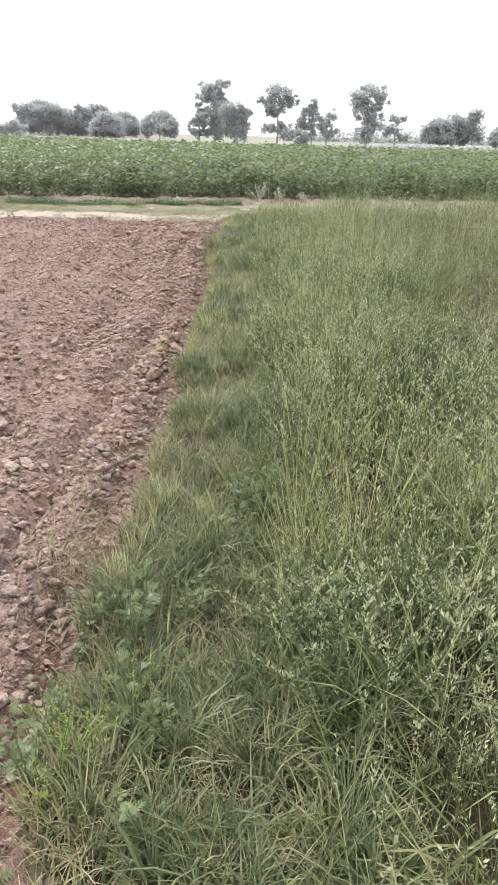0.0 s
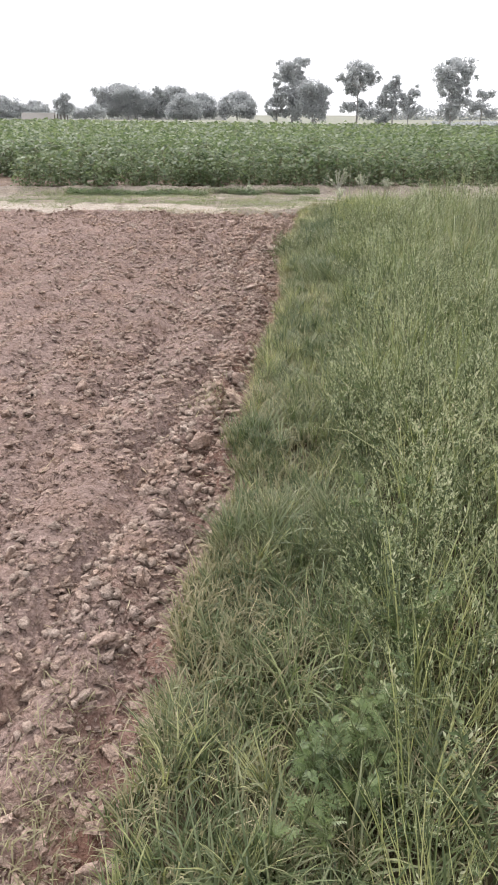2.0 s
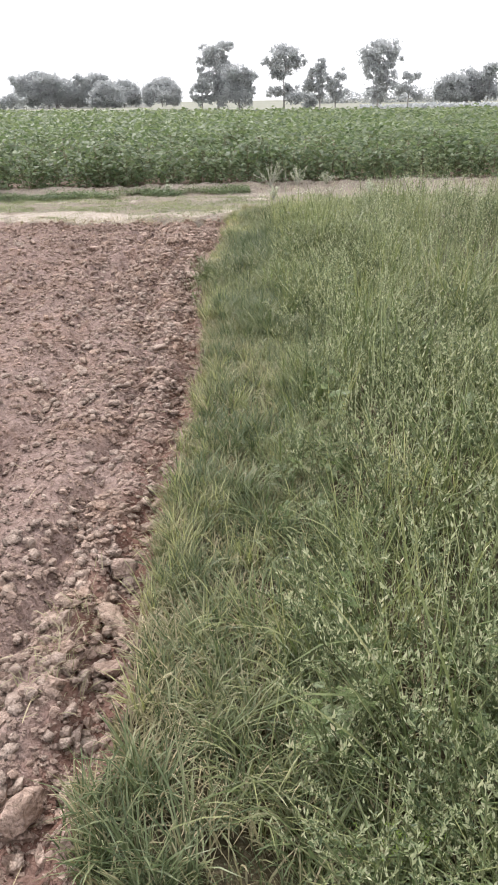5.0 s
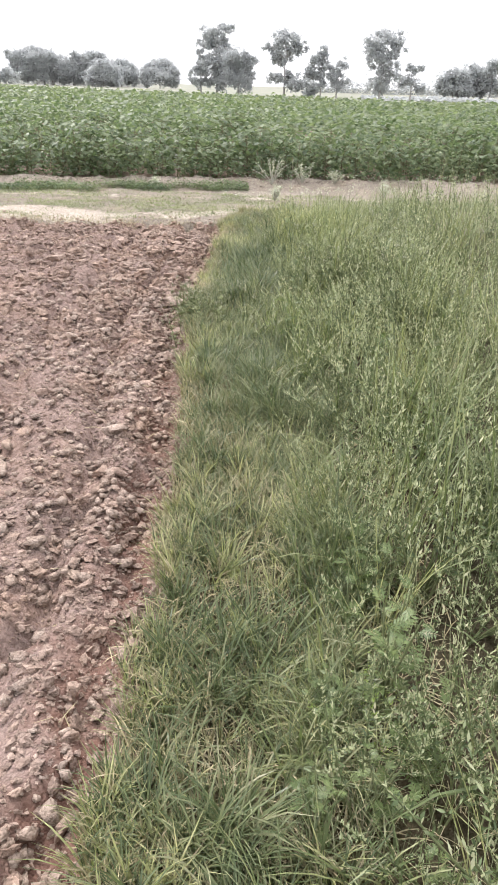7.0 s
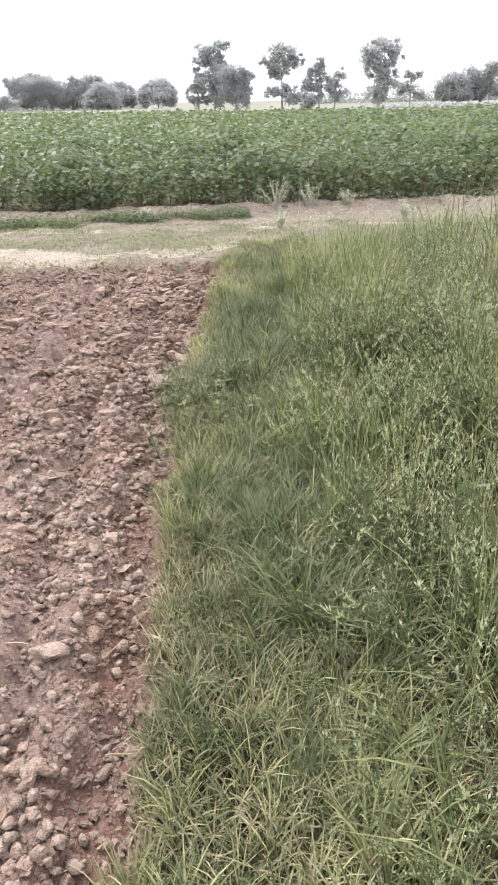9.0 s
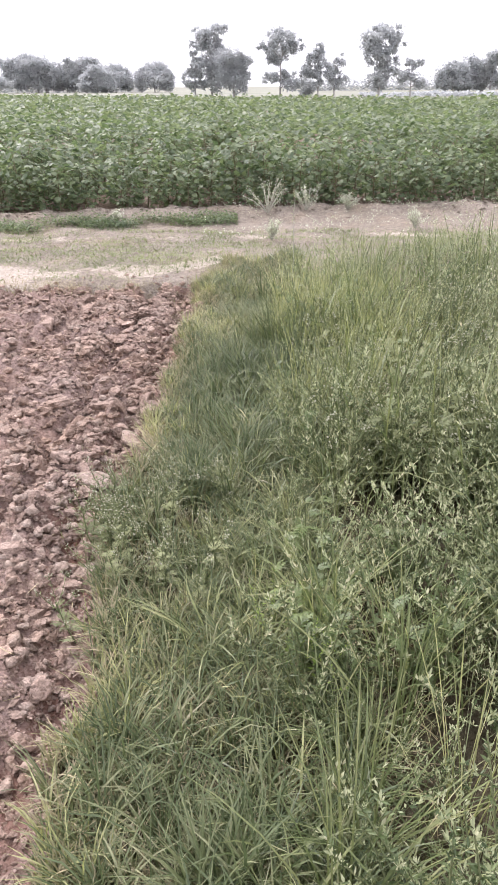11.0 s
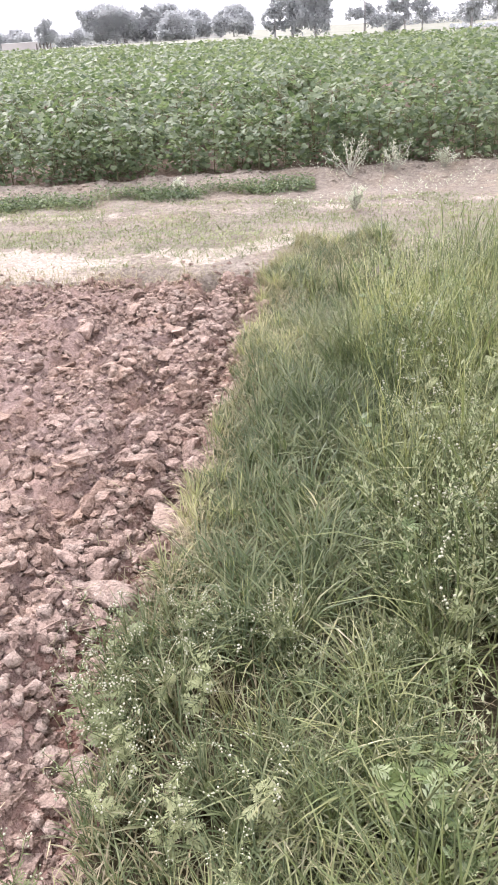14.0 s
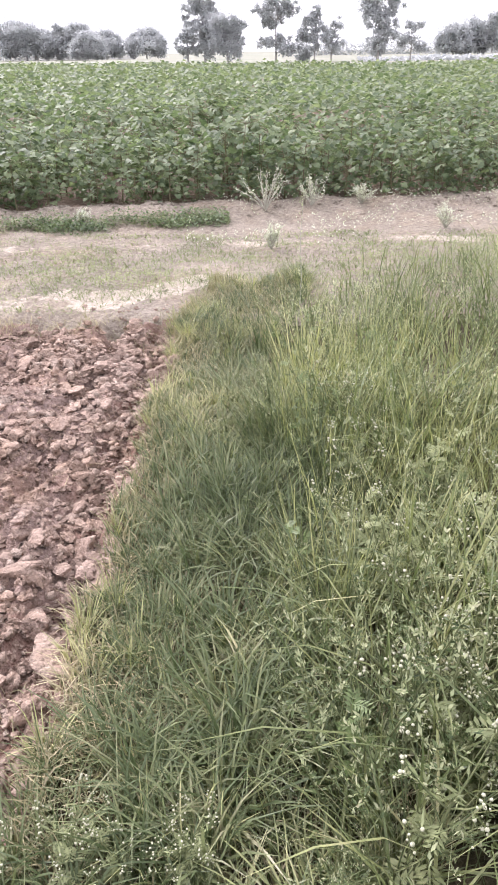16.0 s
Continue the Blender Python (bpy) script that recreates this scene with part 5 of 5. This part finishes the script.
ROUND = [(-.28, .47, .24, .27), (.25, .5, .24, .28), (.02, .76, .28, .18), (0, .4, .44, .27), (-.32, .26, .2, .17), (.3, .26, .22, .17)]
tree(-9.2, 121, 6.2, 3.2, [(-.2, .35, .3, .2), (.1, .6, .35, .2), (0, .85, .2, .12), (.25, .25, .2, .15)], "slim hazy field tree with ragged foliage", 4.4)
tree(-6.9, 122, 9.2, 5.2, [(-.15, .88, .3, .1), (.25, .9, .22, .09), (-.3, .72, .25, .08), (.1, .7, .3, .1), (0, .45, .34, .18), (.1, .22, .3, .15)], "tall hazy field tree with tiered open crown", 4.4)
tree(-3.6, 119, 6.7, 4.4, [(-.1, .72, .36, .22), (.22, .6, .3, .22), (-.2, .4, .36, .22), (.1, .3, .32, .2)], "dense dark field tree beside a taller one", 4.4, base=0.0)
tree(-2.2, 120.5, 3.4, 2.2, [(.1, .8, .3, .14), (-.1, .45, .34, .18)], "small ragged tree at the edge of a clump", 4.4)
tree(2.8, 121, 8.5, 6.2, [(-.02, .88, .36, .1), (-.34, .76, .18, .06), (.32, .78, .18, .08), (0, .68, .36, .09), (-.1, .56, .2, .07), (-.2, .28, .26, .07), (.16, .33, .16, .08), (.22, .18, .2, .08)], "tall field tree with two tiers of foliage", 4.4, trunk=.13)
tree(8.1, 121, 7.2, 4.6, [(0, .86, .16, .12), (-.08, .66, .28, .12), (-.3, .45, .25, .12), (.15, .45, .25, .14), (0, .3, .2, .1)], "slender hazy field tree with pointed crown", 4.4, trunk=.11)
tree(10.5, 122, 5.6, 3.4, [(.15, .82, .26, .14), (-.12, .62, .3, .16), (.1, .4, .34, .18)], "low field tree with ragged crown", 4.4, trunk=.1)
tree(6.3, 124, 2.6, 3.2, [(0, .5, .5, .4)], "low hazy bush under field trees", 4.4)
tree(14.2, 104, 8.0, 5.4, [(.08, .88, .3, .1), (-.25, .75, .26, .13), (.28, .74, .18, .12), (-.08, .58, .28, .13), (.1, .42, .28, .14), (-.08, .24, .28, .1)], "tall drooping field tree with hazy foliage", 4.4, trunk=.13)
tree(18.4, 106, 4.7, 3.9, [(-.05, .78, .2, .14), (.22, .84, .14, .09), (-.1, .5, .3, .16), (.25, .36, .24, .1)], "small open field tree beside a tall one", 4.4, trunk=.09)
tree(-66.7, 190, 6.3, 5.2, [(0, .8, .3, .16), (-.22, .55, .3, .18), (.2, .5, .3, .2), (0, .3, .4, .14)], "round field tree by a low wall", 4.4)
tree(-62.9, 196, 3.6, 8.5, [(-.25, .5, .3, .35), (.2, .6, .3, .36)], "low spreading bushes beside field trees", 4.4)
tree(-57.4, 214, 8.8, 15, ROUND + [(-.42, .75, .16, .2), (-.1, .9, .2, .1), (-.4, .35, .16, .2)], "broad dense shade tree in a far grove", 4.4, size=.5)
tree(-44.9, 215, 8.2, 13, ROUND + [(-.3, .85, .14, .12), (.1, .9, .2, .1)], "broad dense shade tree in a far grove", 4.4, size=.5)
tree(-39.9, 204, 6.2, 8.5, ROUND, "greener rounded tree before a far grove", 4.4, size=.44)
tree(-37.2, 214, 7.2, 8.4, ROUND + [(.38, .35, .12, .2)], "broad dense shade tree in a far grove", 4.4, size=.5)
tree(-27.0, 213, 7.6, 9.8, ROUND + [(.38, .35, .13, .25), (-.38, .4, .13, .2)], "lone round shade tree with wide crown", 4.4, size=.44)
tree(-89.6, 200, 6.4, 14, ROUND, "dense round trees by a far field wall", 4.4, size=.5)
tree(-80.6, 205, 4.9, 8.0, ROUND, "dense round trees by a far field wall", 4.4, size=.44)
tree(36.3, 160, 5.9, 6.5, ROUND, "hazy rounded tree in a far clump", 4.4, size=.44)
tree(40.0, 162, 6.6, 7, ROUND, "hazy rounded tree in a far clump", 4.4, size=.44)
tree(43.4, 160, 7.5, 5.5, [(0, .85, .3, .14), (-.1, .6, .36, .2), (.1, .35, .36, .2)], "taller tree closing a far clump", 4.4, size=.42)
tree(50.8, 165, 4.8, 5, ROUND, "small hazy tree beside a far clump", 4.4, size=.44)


def hedge(name, x0, x1, y, tall, n, label):
    x = rng.uniform(x0, x1, n)
    z = tall * rng.random(n) * (0.7 + 0.5 * vnoise(x * 0.25, x * 0, 120))
    a = rng.uniform(0, 6.28, n)
    L = rng.uniform(0.4, 0.9, n)
    h = simple_leaves(np.stack([x, y + rng.normal(0, 1.2, n), z], 1), np.stack([np.cos(a), np.sin(a), rng.uniform(-.5, .5, n)], 1), L, L * .7, rng, 1.0)
    tagged(new(name, h.mesh(name, HAZED_LEAF)), label, "hedge", kind="stuff")


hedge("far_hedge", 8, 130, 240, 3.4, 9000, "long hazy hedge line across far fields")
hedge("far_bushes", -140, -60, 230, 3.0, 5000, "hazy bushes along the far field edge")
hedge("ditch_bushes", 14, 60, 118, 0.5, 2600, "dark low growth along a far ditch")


# ---- far farm buildings ----
def box_bm(bm, x0, x1, y0, y1, z0, z1):
    ret = bmesh.ops.create_cube(bm, size=1.0)
    for v in ret["verts"]:
        v.co = ((x0 + x1) / 2 + v.co.x * (x1 - x0), (y0 + y1) / 2 + v.co.y * (y1 - y0), (z0 + z1) / 2 + v.co.z * (z1 - z0))


def box_part(name, dims, material, parent, label="", bevel=0.01):
    bm = bmesh.new()
    box_bm(bm, *dims)
    if bevel:
        bmesh.ops.bevel(bm, geom=bm.edges[:], offset=bevel, segments=1, affect="EDGES")
    me = bpy.data.meshes.new(name)
    bm.to_mesh(me)
    bm.free()
    me.materials.append(material)
    return part(name, me, parent, label)


LIME_WASH = plain_material("whitewashed_wall", (0.72, 0.71, 0.68), (0.84, 0.83, 0.80), 0.6)
MUD_WALL = plain_material("pinkish_mud_wall", (0.46, 0.43, 0.41), (0.54, 0.51, 0.49), 0.4)
POST = plain_material("dark_post_wood", (0.10, 0.09, 0.08), (0.18, 0.16, 0.14), 2)
shed = thing("farm_shed", (-50, 232, 0), "whitewashed low farm shed behind shade trees", "shed")
box_part("wall", (-13, 13, -3, 3, -0.2, 2.6), LIME_WASH, shed)
box_part("roof", (-13.4, 13.4, -3.4, 3.4, 2.6, 2.85), MUD_WALL, shed, "flat grey roof")
for dx in (-9, -3, 4, 9):
    box_part("door", (dx - .5, dx + .5, -3.06, -2.98, 0, 2.0), POST, shed)
hut = thing("farm_shed", (-33.5, 226, 0), "small white farm hut beneath far trees", "shed")
box_part("wall", (-1.6, 1.6, -1.5, 1.5, -0.2, 2.4), LIME_WASH, hut)
box_part("roof", (-1.9, 1.9, -1.8, 1.8, 2.4, 2.55), MUD_WALL, hut, "flat grey roof")
fieldwall = thing("boundary_wall", (-74.3, 192, 0), "long low pinkish mud wall of a far farmyard", "wall")
box_part("wall", (-4.4, 4.4, -.2, .2, -.2, 1.6), MUD_WALL, fieldwall)
box_part("coping", (-4.45, 4.45, -.27, .27, 1.6, 1.72), LIME_WASH, fieldwall)
for i in range(5):
    post = thing("fence_post", (-68.8 + i * 0.82, 188, 0), "dark wooden fence post by a far tree", "fence post", "far fence posts")
    box_part("post", (-.12, .12, -.12, .12, -.2, 1.3 + .15 * (i % 2)), POST, post)


# ---- far tractor ----
def disc_part(name, radius, width, material, parent, place):
    v, f = tube([[-width / 2, 0, 0], [-width / 2 + .02, 0, 0], [width / 2 - .02, 0, 0], [width / 2, 0, 0]], [radius * .9, radius, radius, radius * .9], 20)
    caps = [np.arange(20)[None], np.arange(60, 80)[None]]
    ob = part(name, mesh_np(name, v, [f, *caps], material, False), parent)
    ob.location = place
    return ob


RED = plain_material("faded_tractor_paint", (0.30, 0.25, 0.24), (0.38, 0.33, 0.31), 3, 0.7)
RUBBER = plain_material("tyre_rubber", (0.03, 0.03, 0.03), (0.06, 0.055, 0.05), 6)
tractor = thing("tractor", (50.3, 160, 0), "small dusty tractor working a far field", "tractor")
box_part("hood", (-.38, .38, .4, 2.1, .75, 1.45), RED, tractor, bevel=.08)
box_part("body", (-.35, .35, -.7, .5, .6, 1.2), RED, tractor, bevel=.05)
box_part("canopy", (-.8, .8, -.9, .6, 2.25, 2.33), MUD_WALL, tractor, "pale sun canopy")
for px, py in ((-.7, -.8), (.7, -.8), (-.7, .5), (.7, .5)):
    box_part("canopy_post", (px - .03, px + .03, py - .03, py + .03, 1.1, 2.26), POST, tractor)
for px in (-.8, .8):
    w = disc_part("rear_wheel", .72, .36, RUBBER, tractor, (px, -.45, .72))
    disc_part("rim", .36, .38, MUD_WALL, w, (0, 0, 0))
    w = disc_part("front_wheel", .4, .22, RUBBER, tractor, (px * .8, 1.6, .4))
    disc_part("rim", .2, .24, MUD_WALL, w, (0, 0, 0))
